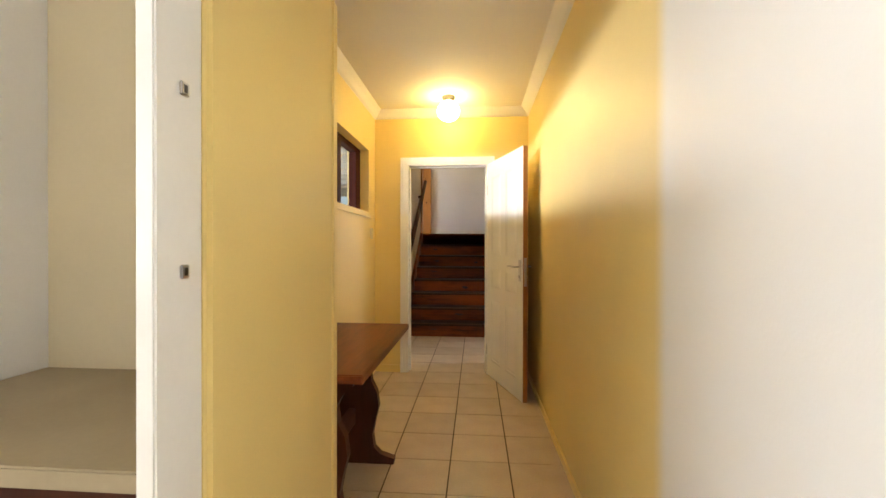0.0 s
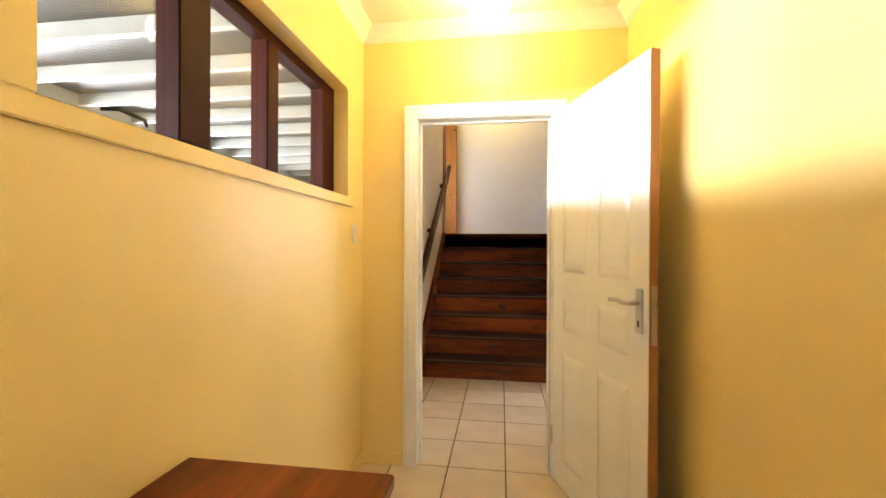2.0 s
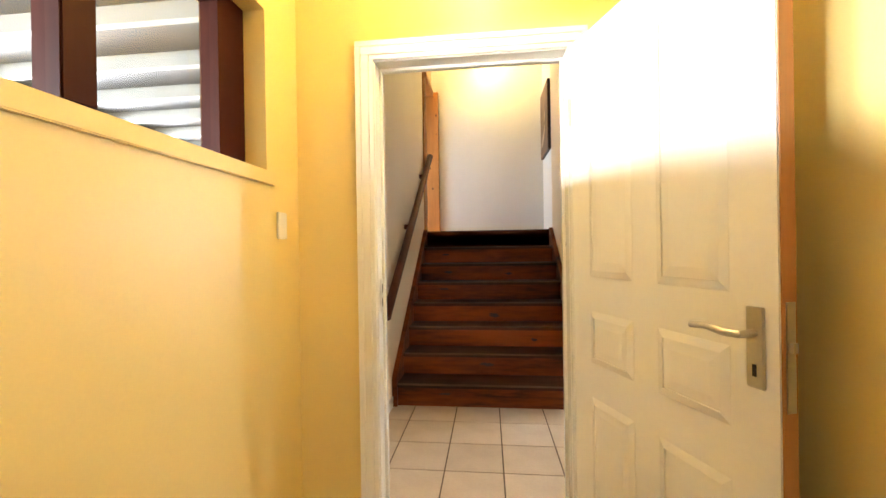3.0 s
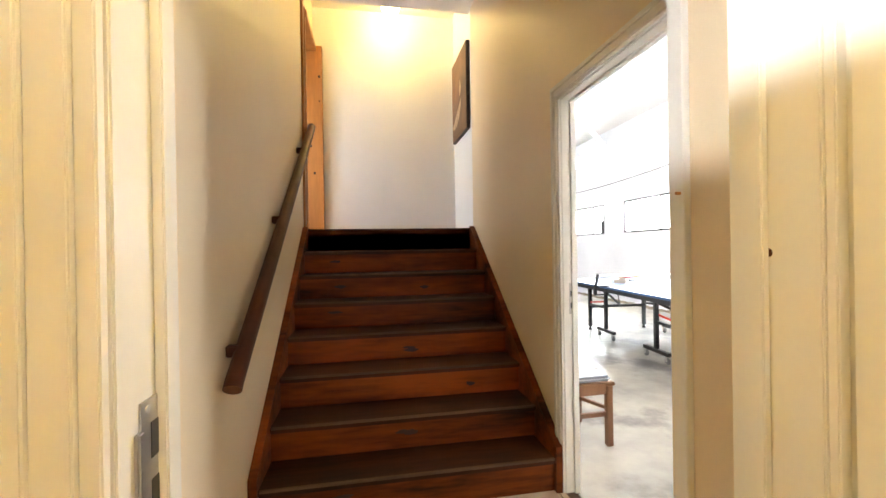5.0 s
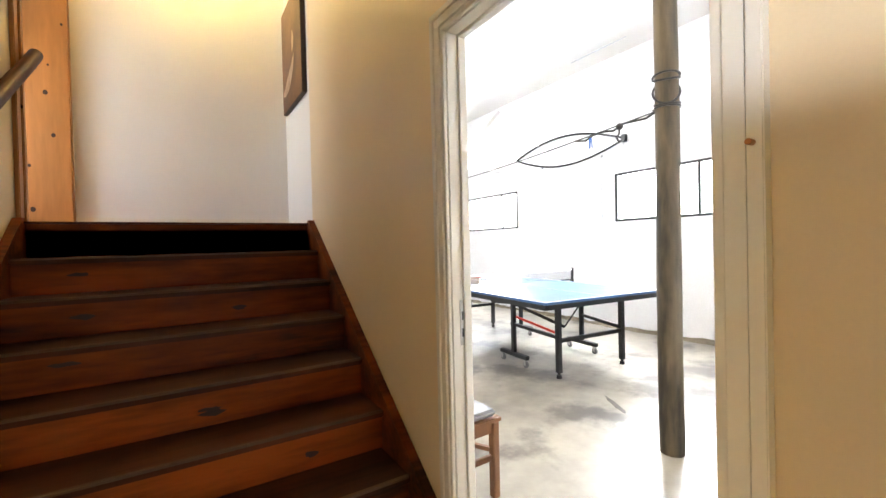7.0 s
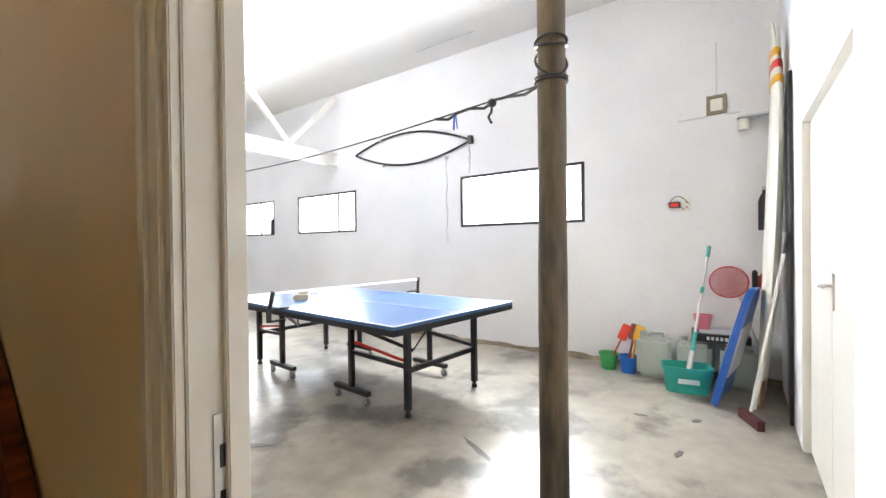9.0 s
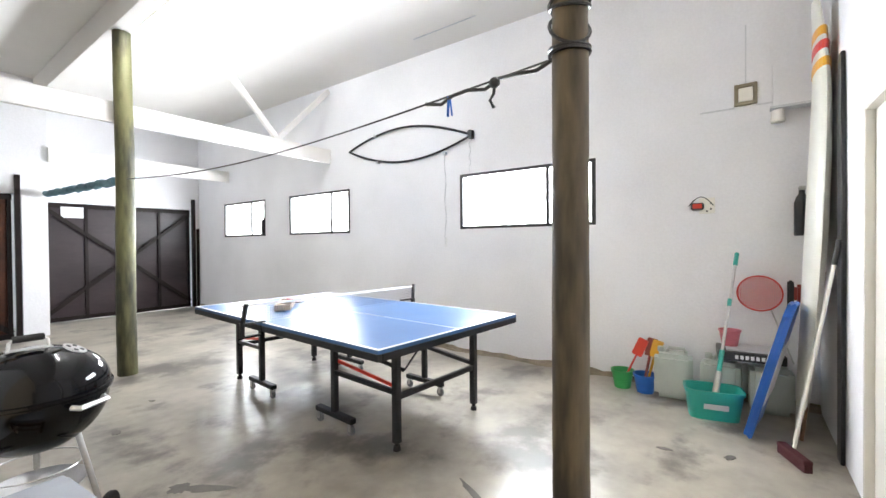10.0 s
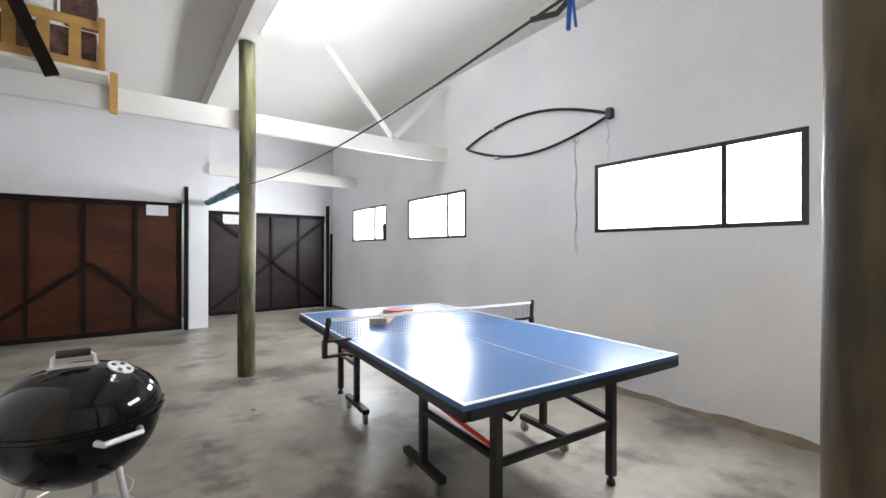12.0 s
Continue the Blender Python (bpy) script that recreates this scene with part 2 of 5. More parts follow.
def lathe(bm, profile, centre=(0, 0, 0), n=40):
    c = Vector(centre)
    rings = [[bm.verts.new(c + Vector((r * math.cos(k * math.tau / n), r * math.sin(k * math.tau / n), z))) for k in range(n)] for r, z in profile]
    for a, b in zip(rings, rings[1:]):
        for k in range(n):
            bm.faces.new((a[k], a[(k + 1) % n], b[(k + 1) % n], b[k]))
    if profile[0][0] > 0.001:
        bm.faces.new(rings[0][::-1])
    if profile[-1][0] > 0.001:
        bm.faces.new(rings[-1])


def prism(bm, pts, d):
    """A flat outline pushed along d into a solid."""
    a = [bm.verts.new(p) for p in pts]
    b = [bm.verts.new(Vector(p) + Vector(d)) for p in pts]
    bm.faces.new(a[::-1])
    bm.faces.new(b)
    for i in range(len(a)):
        j = (i + 1) % len(a)
        bm.faces.new((a[i], a[j], b[j], b[i]))


def mesh(name, bm, material, bevel=0.0, smooth=False):
    bmesh.ops.recalc_face_normals(bm, faces=bm.faces)
    if bevel:
        bmesh.ops.bevel(bm, geom=bm.edges[:], offset=bevel, segments=2, affect="EDGES", clamp_overlap=True)
    me = bpy.data.meshes.new(name)
    bm.to_mesh(me)
    bm.free()
    me.materials.append(material)
    if smooth:
        for p in me.polygons:
            p.use_smooth = True
        me.set_sharp_from_angle(angle=radians(40))
    return me


def part(name, bm, material, parent, label="", bevel=0.0, smooth=False):
    ob = new(name, mesh(name, bm, material, bevel, smooth))
    ob.parent = parent
    if parent is not None and parent.type != "EMPTY":
        ob.matrix_parent_inverse = parent.matrix_basis.inverted()
    if label:
        ob["label"] = label
    return ob


def solo(name, bm, material, label, category, bevel=0.0, smooth=False, kind="", group=""):
    return tagged(new(name, mesh(name, bm, material, bevel, smooth)), label, category, group, kind)


def thing(name, label, category, group="", kind=""):
    return tagged(new(name), label, category, group, kind)


def B(*boxes):
    bm = bmesh.new()
    for b in boxes:
        box(bm, *b)
    return bm


def structure(name, bm, material, label, category, bevel=0.0):
    return solo(name, bm, material, label, category, bevel, kind="structure")


def wall(name, axis, p0, p1, a0, a1, z0, z1, material, label, holes=()):
    """A wall slab across axis from p0 to p1 thick, from a0 to a1 along, with real openings (a, b, low, high)."""
    bm = bmesh.new()
    xs = sorted({a0, a1, *[v for h in holes for v in h[:2]]})
    for u, v in zip(xs, xs[1:]):
        zs = [(z0, z1)]
        for h in holes:
            if h[0] <= u and v <= h[1]:
                zs = [(z0, h[2]), (h[3], z1)]
        for c, d in zs:
            if d - c > 0.001:
                box(bm, *((p0, p1, u, v, c, d) if axis == "x" else (u, v, p0, p1, c, d)))
    bmesh.ops.remove_doubles(bm, verts=bm.verts, dist=0.0005)
    return structure(name, bm, material, label, "wall")


# ---- structure: corridor ----
XR, XL, YE, ZC = 1.735, 0.26, 5.98, 2.53
wall("wall_corridor_east", "x", XR, XR + 0.12, 0.3, 6.1, 0, 3.6, TWO_TONE, "cream yellow corridor wall turning white towards the cupboard")
wall("wall_corridor_end", "y", YE, YE + 0.12, 0.06, XR, 0, 3.6, YELLOW, "cream yellow end wall around a white door frame", [(0.555, 1.375, 0, 2.035)])
wall("wall_corridor_west", "x", 0.06, XL, 3.5, YE, 0, 2.6, YELLOW, "cream yellow corridor wall with a high window", [(4.25, 5.74, 1.53, 2.10)])
wall("wall_cupboard_side", "x", 0.60, 0.72, 2.80, 3.5, 0, 2.6, YELLOW, "cream yellow projecting wall beside a built-in cupboard")
wall("wall_cupboard_return", "y", 3.30, 3.5, -0.25, 0.60, 0, 2.6, YELLOW, "cream yellow return wall behind the cupboard")
wall("wall_room_south", "y", 0.18, 0.3, -1.5, 1.86, 0, 2.6, WHITE_WALL, "plain white wall closing the room")
# Unseen wall of an assumed room; its opening is added too.
wall("wall_room_west", "x", -1.5, -1.38, 0.3, 3.5, 0, 2.6, WHITE_WALL, "unseen plain white wall with an added opening", [(0.5, 1.9, 0.9, 2.3)])
structure("ceiling_corridor", B((-1.5, XR, 0.3, 3.5, ZC, ZC + 0.08), (0.06, XR, 3.5, YE, ZC, ZC + 0.08)), CEIL, "flat off-white corridor ceiling", "ceiling")
bm = bmesh.new()
for x, s in ((XL, 1), (XR, -1)):
    prism(bm, [(x, 3.5, ZC), (x + s * 0.075, 3.5, ZC), (x + s * 0.045, 3.5, ZC - 0.03), (x + s * 0.02, 3.5, ZC - 0.06), (x, 3.5, ZC - 0.075)], (0, YE - 3.5, 0))
prism(bm, [(XL, YE, ZC), (XL, YE - 0.075, ZC), (XL, YE - 0.045, ZC - 0.03), (XL, YE - 0.02, ZC - 0.06), (XL, YE, ZC - 0.075)], (XR - XL, 0, 0))
structure("trim_cornice", bm, CEIL, "white coved plaster cornice along the corridor ceiling", "cornice")
structure("baseboard", B((XL, XL + 0.012, 4.0, YE, 0, 0.07), (XL + 0.012, 0.512, YE - 0.012, YE, 0, 0.07), (XR - 0.012, XR, 3.2, YE, 0, 0.05)), YELLOW, "low painted skirting at the corridor floor", "skirting", 0.003)
floor = structure("floor", B((-1.5, XR + 0.06, 0.3, 7.62, -0.12, -0.006)), GROUT, "floor of square cream glazed tiles with dark grout", "floor")

# ---- structure: stairs ----
wall("wall_stairs_east", "x", XR, XR + 0.08, 6.1, 9.36, 0, 4.1, STAIR_WALL, "beige stairwell wall with a doorway to the garage", [(6.625, 7.585, 0, 2.055)])
wall("wall_stairs_pier", "x", 1.64, XR - 0.001, 6.1, 6.625, 0, 4.1, STAIR_WALL, "beige thicker wall pier beside the garage doorway")
wall("wall_landing_east", "x", XR + 0.015, XR + 0.08, 9.36, 10.3, 0, 4.1, WHITE_WALL, "white wall beside the stair landing")
wall("wall_stairs_west", "x", 0.06, 0.20, 6.1, 9.42, 0, 4.1, STAIR_WALL, "beige stairwell wall carrying the handrail")
wall("wall_landing_north", "y", 10.22, 10.3, -0.9, XR + 0.015, 1.2, 4.1, WHITE_WALL, "pale wall behind the stair landing")
wall("wall_landing_west", "x", -0.9, -0.8, 9.3, 10.22, 1.2, 4.1, STAIR_WALL, "plain wall beyond the landing doorway")
wall("wall_landing_south", "y", 9.3, 9.42, -0.8, 0.06, 1.2, 4.1, STAIR_WALL, "plain wall beside the landing doorway")
structure("ceiling_stairs", B((0.20, XR, 6.1, 9.45, 3.52, 3.60)), CEIL, "flat ceiling over the lower stairs", "ceiling")
structure("ceiling_landing", B((-0.8, XR, 9.42, 10.22, 3.90, 4.0), (0.20, XR, 9.37, 9.45, 3.60, 3.9)), CEIL, "higher ceiling over the stair landing", "ceiling")
structure("floor_landing", B((-0.8, XR, 9.34, 10.22, 1.26, 1.44)), STAIR, "dark wooden landing floor at the head of the stairs", "floor")

# ---- structure: garage ----
GX, GY, GZ = 6.263, 6.68, 3.92
wall("wall_garage_east", "x", GX, GX + 0.2, 6.5, 17.4, 0, GZ, GARAGE_WALL, "rough whitewashed garage wall with three high windows",
     [(8.41, 10.09, 1.545, 2.235), (12.15, 13.74, 1.545, 2.235), (14.51, 16.05, 1.545, 2.235)])
wall("wall_garage_south", "y", 6.5, GY, XR + 0.12, GX, 0, GZ, GARAGE_WALL, "whitewashed garage wall with a white double door", [(3.45, 4.87, 0, 2.04)])
wall("wall_garage_north_west", "y", 15.9, 16.1, 0.3, 3.49, 0, GZ, GARAGE_WALL, "whitewashed wall around the brown garage door", [(0.55, 3.20, 0, 2.16)])
wall("wall_garage_pier", "x", 3.29, 3.49, 16.1, 17.2, 0, GZ, GARAGE_WALL, "white pier wall between the two garage doors")
wall("wall_garage_north_east", "y", 17.2, 17.4, 3.29, GX, 0, GZ, GARAGE_WALL, "whitewashed wall around the dark garage door", [(3.62, 6.12, 0, 2.17)])
# Two unseen closing walls, kept grey so less light bounces back.
wall("wall_garage_west", "x", 0.18, 0.3, 10.3, 16.1, 0, GZ, BOUNCE_GREY, "unseen garage wall, grey to cut bounced light")
wall("wall_garage_return", "y", 10.3, 10.42, 0.3, XR + 0.12, 0, GZ, BOUNCE_GREY, "unseen wall behind the stairs, grey to cut bounced light")
structure("ceiling_garage", B((0.1, GX + 0.2, 6.5, 17.4, GZ, GZ + 0.1)), CEIL, "high flat white garage ceiling", "ceiling")
structure("floor_garage", B((XR + 0.06, GX + 0.1, 6.6, 10.3, -0.12, 0), (0.2, GX + 0.1, 10.3, 17.4, -0.12, 0)), CONCRETE, "worn polished grey screed floor with damp stains", "floor")
bm = bmesh.new()
prev = None
random.seed(5)
for i in range(90):
    y = GY + (17.2 - GY) * i / 89
    w, h = 0.05 + random.uniform(-0.02, 0.04), 0.03 + random.uniform(-0.012, 0.02)
    ring = [bm.verts.new((GX, y, -0.002)), bm.verts.new((GX - w, y, -0.002)), bm.verts.new((GX - w * 0.45, y, h * 0.5)), bm.verts.new((GX, y, h + 0.01))]
    if prev:
        for k in range(3):
            bm.faces.new((prev[k], prev[k + 1], ring[k + 1], ring[k]))
    prev = ring
structure("trim_wall_foot", bm, mat("crumbling_mortar", (0.30, 0.25, 0.18), 0.9, dark=0.5, scale=7, fine=60, bump=0.6), "crumbling brown mortar fillet along the wall foot", "mortar")
structure("beam_ridge", B((3.35, 3.50, GY, 15.9, 3.62, GZ)), CEIL, "white painted beam carried by the timber poles", "beam", 0.004)


def truss(y, x0, braced=True):
    t = thing("roof_truss", "white painted timber tie beam with slanting braces", "truss", "roof trusses")
    part("tie_beam", B((x0, GX, y - 0.03, y + 0.03, 2.68, 2.90)), CEIL, t, "", 0.004)
    for a, b in (((5.36, y, 2.86), (4.38, y, 3.91)), ((5.30, y, 2.86), (6.25, y, 3.85))) if braced else ():
        bm = bmesh.new()
        bar(bm, a, b, 0.075, 0.05, (0, 1, 0))
        part("brace", bm, CEIL, t)
    return t


truss(12.62, 0.3)
truss(15.86, 3.49, False)

# ---- outside ----
structure("ground", B((-60, -0.0, -40, 60, -0.5, -0.13), (6.47, 70, -40, 60, -0.5, -0.13)), GROUND, "pale paved ground outside the house", "ground")
porch = thing("porch_roof", "grey boarded porch roof on pale rafters", "porch")
part("roof_boarding", B((-3.4, 0.0, 3.55, 15.0, 2.86, 2.90)), PORCH, porch)
for i in range(18):
    part("rafter", B((-3.4, 0.0, 3.7 + i * 0.62, 3.76 + i * 0.62, 2.74, 2.86)), RAFTER, porch)
part("fascia", B((-3.46, -3.40, 3.55, 15.0, 2.68, 2.92)), RAFTER, porch)
for y in (3.7, 9.2, 14.7):
    part("porch_post", B((-3.40, -3.30, y, y + 0.1, -0.13, 2.86)), PORCH, porch)


# ---- doors and frames ----
def lever(bm_plate, bm_lever, m, side):
    """A lever handle on a long plate; m places it, side says which way the lever points."""
    box(bm_plate, -0.019, 0.019, -0.004, 0.004, -0.085, 0.085, m)
    p = [m @ Vector(v) for v in ((0, 0, 0.03), (0, -0.045, 0.03), (side * 0.03, -0.052, 0.03), (side * 0.075, -0.05, 0.036), (side * 0.115, -0.05, 0.032))]
    tube(bm_lever, p, 0.008, 10)


def panel_leaf(parent, w, h, t=0.038):
    """A moulded six-panel door leaf along +x, from its hinge."""
    leaf = part("leaf", B((0, w, -t / 2, t / 2, 0.008, h)), GLOSS, parent, "", 0.003)
    cols = ((0.11, w / 2 - 0.05), (w / 2 + 0.05, w - 0.11))
    for z0, z1 in ((0.16, 0.72), (0.84, 1.02), (1.14, h - 0.14)):
        for x0, x1 in cols:
            for s in (-1, 1):
                bm = bmesh.new()
                y = s * (t / 2 + 0.001)
                rim = [(x0, z0), (x1, z0), (x1, z1), (x0, z1)]
                inn = [(x0 + 0.022, z0 + 0.022), (x1 - 0.022, z0 + 0.022), (x1 - 0.022, z1 - 0.022), (x0 + 0.022, z1 - 0.022)]
                flat = [(x0 + 0.05, z0 + 0.05), (x1 - 0.05, z0 + 0.05), (x1 - 0.05, z1 - 0.05), (x0 + 0.05, z1 - 0.05)]
                rings = [[bm.verts.new((x, y + s * d, z)) for x, z in r] for r, d in ((rim, 0), (inn, 0.006), (inn, 0.002), (flat, 0.005))]
                for a, b in zip(rings, rings[1:]):
                    for k in range(4):
                        bm.faces.new((a[k], a[(k + 1) % 4], b[(k + 1) % 4], b[k]))
                bm.faces.new(rings[-1])
                part("panel", bm, GLOSS, leaf)
    return leaf


def hardware(parent, w, z, t, side, faces=(-1, 1)):
    for f in faces:
        m = Matrix.Translation((w - 0.06, f * (t / 2 + 0.004), z)) @ Matrix.Rotation(0 if f < 0 else math.pi, 4, "Z")
        a, b = bmesh.new(), bmesh.new()
        lever(a, b, m, side * (1 if f < 0 else -1))
        plate = part("handle_plate", a, STEEL, parent, "brushed steel handle plate", 0.002)
        part("lever", b, STEEL, plate, "brushed steel lever", 0, True)
        c = B()
        box(c, -0.004, 0.004, -0.006, -0.004, -0.06, -0.035, m)
        part("keyhole", c, BLACK, plate)


d1 = thing("door_1", "white moulded panel door standing open into the corridor", "door", kind="structure")
leaf = panel_leaf(d1, 0.76, 2.0)
hardware(d1, 0.772, 1.03, 0.038, -1)
part("door_edge", B((0.7605, 0.7635, -0.0185, 0.0185, 0.01, 1.998)), PINE, d1, "bare wooden door edge")
part("latch_plate", B((0.764, 0.7665, -0.011, 0.011, 0.91, 1.13)), STEEL, d1, "steel lock faceplate")
part("latch_bolt", B((0.7665, 0.775, -0.006, 0.006, 1.03, 1.05)), STEEL, d1)
for z in (0.25, 1.75):
    bm = bmesh.new()
    cyl(bm, (-0.004, -0.022, z - 0.05), (-0.004, -0.022, z + 0.05), 0.006)
    part("hinge", bm, STEEL, d1)
d1.matrix_basis = pose(1.368, 5.962, 0, 0, 0, -70.5)


def door_frame(name, axis, at, thick, a0, a1, top, label, faces):
    """A painted frame: linings in the opening and moulded architraves on the given faces."""
    f = thing(name, label, "door frame", kind="structure")

    def put(n, p0, p1, u0, u1, z0, z1):
        part(n, B((p0, p1, u0, u1, z0, z1) if axis == "x" else (u0, u1, p0, p1, z0, z1)), GLOSS, f, "", 0.002)
    put("jamb", at, at + thick, a0 - 0.034, a0, 0, top)
    put("jamb", at, at + thick, a1, a1 + 0.034, 0, top)
    put("head", at, at + thick, a0 - 0.034, a1 + 0.034, top, top + 0.034)
    mid = at + thick * 0.55
    put("stop", mid, mid + 0.03, a0, a0 + 0.012, 0, top - 0.012)
    put("stop", mid, mid + 0.03, a1 - 0.012, a1, 0, top - 0.012)
    put("stop", mid, mid + 0.03, a0, a1, top - 0.012, top)
    for s in faces:
        for i, w, d in ((0.0, 0.018, 0.013), (0.018, 0.05, 0.019), (0.05, 0.072, 0.024)):
            e = at + (thick + d if s > 0 else -d)
            p0, p1 = min(e, at + (thick if s > 0 else 0)), max(e, at + (thick if s > 0 else 0))
            put("architrave", p0, p1, a0 - w - 0.004, a0 - i - 0.004, 0, top + i + 0.004)
            put("architrave", p0, p1, a1 + i + 0.004, a1 + w + 0.004, 0, top + i + 0.004)
            put("architrave", p0, p1, a0 - w - 0.004, a1 + w + 0.004, top + i + 0.004, top + w + 0.004)
    return f


f1 = door_frame("door_frame_1", "y", YE, 0.12, 0.590, 1.34, 2.0, "white gloss moulded door frame at the corridor end", (-1, 1))
sp = part("strike_plate", B((0.5905, 0.5925, YE + 0.035, YE + 0.078, 0.985, 1.125)), STEEL, f1, "steel strike plate")
part("lip", B((0.5905, 0.596, YE + 0.024, YE + 0.036, 1.02, 1.10)), STEEL, sp, "", 0.002)
for z in (1.008, 1.065):
    part("strike_hole", B((0.5926, 0.5932, YE + 0.052, YE + 0.068, z, z + 0.036)), BLACK, sp)
for z in (0.994, 1.116):
    bm = bmesh.new()
    cyl(bm, (0.5924, YE + 0.046, z), (0.5935, YE + 0.046, z), 0.004, n=12)
    part("screw", bm, ALU, sp)
bm = bmesh.new()
cyl(bm, (1.3392, YE + 0.068, 1.256), (1.3402, YE + 0.068, 1.256), 0.006, n=12)
part("screw_hole", bm, DARKWOOD, f1, "small dark screw hole")
f2 = door_frame("door_frame_2", "x", XR, 0.08, 6.66, 7.55, 2.02, "white gloss moulded frame of the garage doorway", (-1,))
part("strike_plate", B((XR + 0.03, XR + 0.06, 7.5472, 7.549, 0.92, 1.08)), STEEL, f2, "steel strike plate")
part("strike_hole", B((XR + 0.037, XR + 0.053, 7.5462, 7.547, 0.95, 0.98), (XR + 0.037, XR + 0.053, 7.5462, 7.547, 1.01, 1.04)), BLACK, f2)
part("pier_lining", B((1.642, XR - 0.026, 6.6255, 6.66, 0, 2.02)), GLOSS, f2, "", 0.002)
for y0, y1, x in ((6.638, 6.656, 1.627), (6.606, 6.638, 1.621), (6.584, 6.606, 1.616)):
    part("architrave", B((x, 1.6395, y0, y1, 0, 2.09)), GLOSS, f2, "", 0.002)
bm = bmesh.new()
cyl(bm, (1.603, 6.598, 1.412), (1.617, 6.598, 1.412), 0.0045)
solo("wall_peg", bm, PINE, "small brown peg sticking out of the door frame", "peg")
d2 = thing("door_2", "white flush door swung open into the garage", "door", kind="structure")
part("leaf", B((0, 0.72, -0.019, 0.019, 0.008, 2.0)), GLOSS, d2, "", 0.003)
hardware(d2, 0.72, 1.02, 0.038, -1, (1,))
d2.matrix_basis = pose(1.872, 6.712, 0)
d3 = thing("door_3", "white flush double door in the garage wall, closed", "door", kind="structure")
for x0, x1 in ((3.47, 4.155), (4.16, 4.85)):
    part("leaf", B((x0, x1, 6.60, 6.64, 0.01, 2.02)), GLOSS, d3, "", 0.004)
part("lining", B((3.45, 3.468, 6.52, 6.678, 0, 2.04), (4.852, 4.87, 6.52, 6.678, 0, 2.04), (3.468, 4.852, 6.52, 6.678, 2.022, 2.04)), GLOSS, d3)
m = Matrix.Translation((4.10, 6.644, 1.06)) @ Matrix.Rotation(math.pi, 4, "Z")
a, b = bmesh.new(), bmesh.new()
lever(a, b, m, 1)
pl = part("handle_plate", a, STEEL, d3, "brushed steel handle plate", 0.002)
part("lever", b, STEEL, pl, "brushed steel lever", 0, True)


def garage_door(name, x0, x1, y, h, ply, label, boards, braces):
    d = thing(name, label, "garage door", kind="structure")
    w = (x1 - x0) / boards
    for i in range(boards):
        part("panel", B((x0 + i * w + 0.003, x0 + (i + 1) * w - 0.003, y, y + 0.02, 0.004, h)), ply, d)
    for i in range(boards + 1):
        x = x0 + i * w - (0.03 if i == boards else 0)
        part("batten", B((x - 0.025, x + 0.025, y - 0.035, y - 0.002, 0.03, h)), GATE_FRAME, d, "", 0.004)
    for z in (0.05, h - 0.05):
        part("rail", B((x0, x1, y - 0.045, y - 0.036, z - 0.04, z + 0.04)), GATE_FRAME, d)
    for p, q in braces:
        bm = bmesh.new()
        bar(bm, (p[0], y - 0.052, p[1]), (q[0], y - 0.052, q[1]), 0.07, 0.012, (0, 1, 0))
        part("brace", bm, GATE_FRAME, d)
    return d


g1 = garage_door("garage_door", 0.57, 3.10, 15.95, 2.156, GATE, "large brown boarded garage door with battens, closed", 4,
                 (((1.9, 1.15), (3.08, 0.1)), ((1.9, 1.15), (0.6, 0.1))))
part("post", B((3.125, 3.185, 15.86, 15.93, 0.0, 2.44)), GATE_FRAME, g1, "tall dark iron post")
part("notice", B((2.60, 2.90, 15.903, 15.912, 1.93, 2.10)), PAPER, g1, "white paper notice")
bm = bmesh.new()
for i in range(5):
    box(bm, 2.63, 2.87 - 0.03 * (i % 2), 15.9, 15.9025, 1.95 + i * 0.027, 1.957 + i * 0.027)
part("notice_line", bm, GREY, g1)
g2 = garage_door("garage_door", 3.66, 6.065, 17.24, 2.166, GATE_DARK, "dark boarded garage door with crossed braces, closed", 4,
                 (((3.7, 0.15), (6.05, 2.05)), ((3.7, 2.05), (6.05, 0.15))))
part("post", B((6.09, 6.15, 17.12, 17.19, 0.0, 2.4)), GATE_FRAME, g2, "tall dark iron post")
part("notice", B((3.90, 4.22, 17.185, 17.194, 1.90, 2.10)), PAPER, g2, "white paper notice")
bm = bmesh.new()
bar(bm, (6.2, 17.15, 0.0), (6.22, 17.17, 1.75), 0.05, 0.03)
solo("leaning_plank", bm, GATE_FRAME, "dark plank leaning in the garage corner", "plank")
bm = bmesh.new()
bar(bm, (3.60, 17.1, 0.0), (3.54, 17.14, 1.7), 0.04, 0.03)
solo("leaning_plank", bm, GATE_FRAME, "dark pole leaning beside the garage door", "plank")


# ---- windows ----
def pane(parent, x, y0, y1, z0, z1, inward):
    """A sheet of glass across x whose face looks into the room."""
    me = bpy.data.meshes.new("pane")
    q = [(x, y0, z0), (x, y1, z0), (x, y1, z1), (x, y0, z1)]
    me.from_pydata(q if inward > 0 else q[::-1], [], [(0, 1, 2, 3)])
    me.materials.append(GLASS)
    ob = new("pane", me)
    ob.parent, ob.visible_shadow = parent, False


structure("backdrop", B((9.0, 9.02, 2.0, 40.0, -0.1, 6.0)), glow("bright_hazy_daylight", (0.95, 0.98, 1.0), 9.0), "bright hazy daylight outside the garage windows", "backdrop")
structure("backdrop_porch", B((-14.0, -13.98, 2.0, 40.0, -0.1, 7.5)), glow("bright_garden_haze", (0.93, 0.97, 1.0), 1.6), "bright hazy garden beyond the porch", "backdrop")


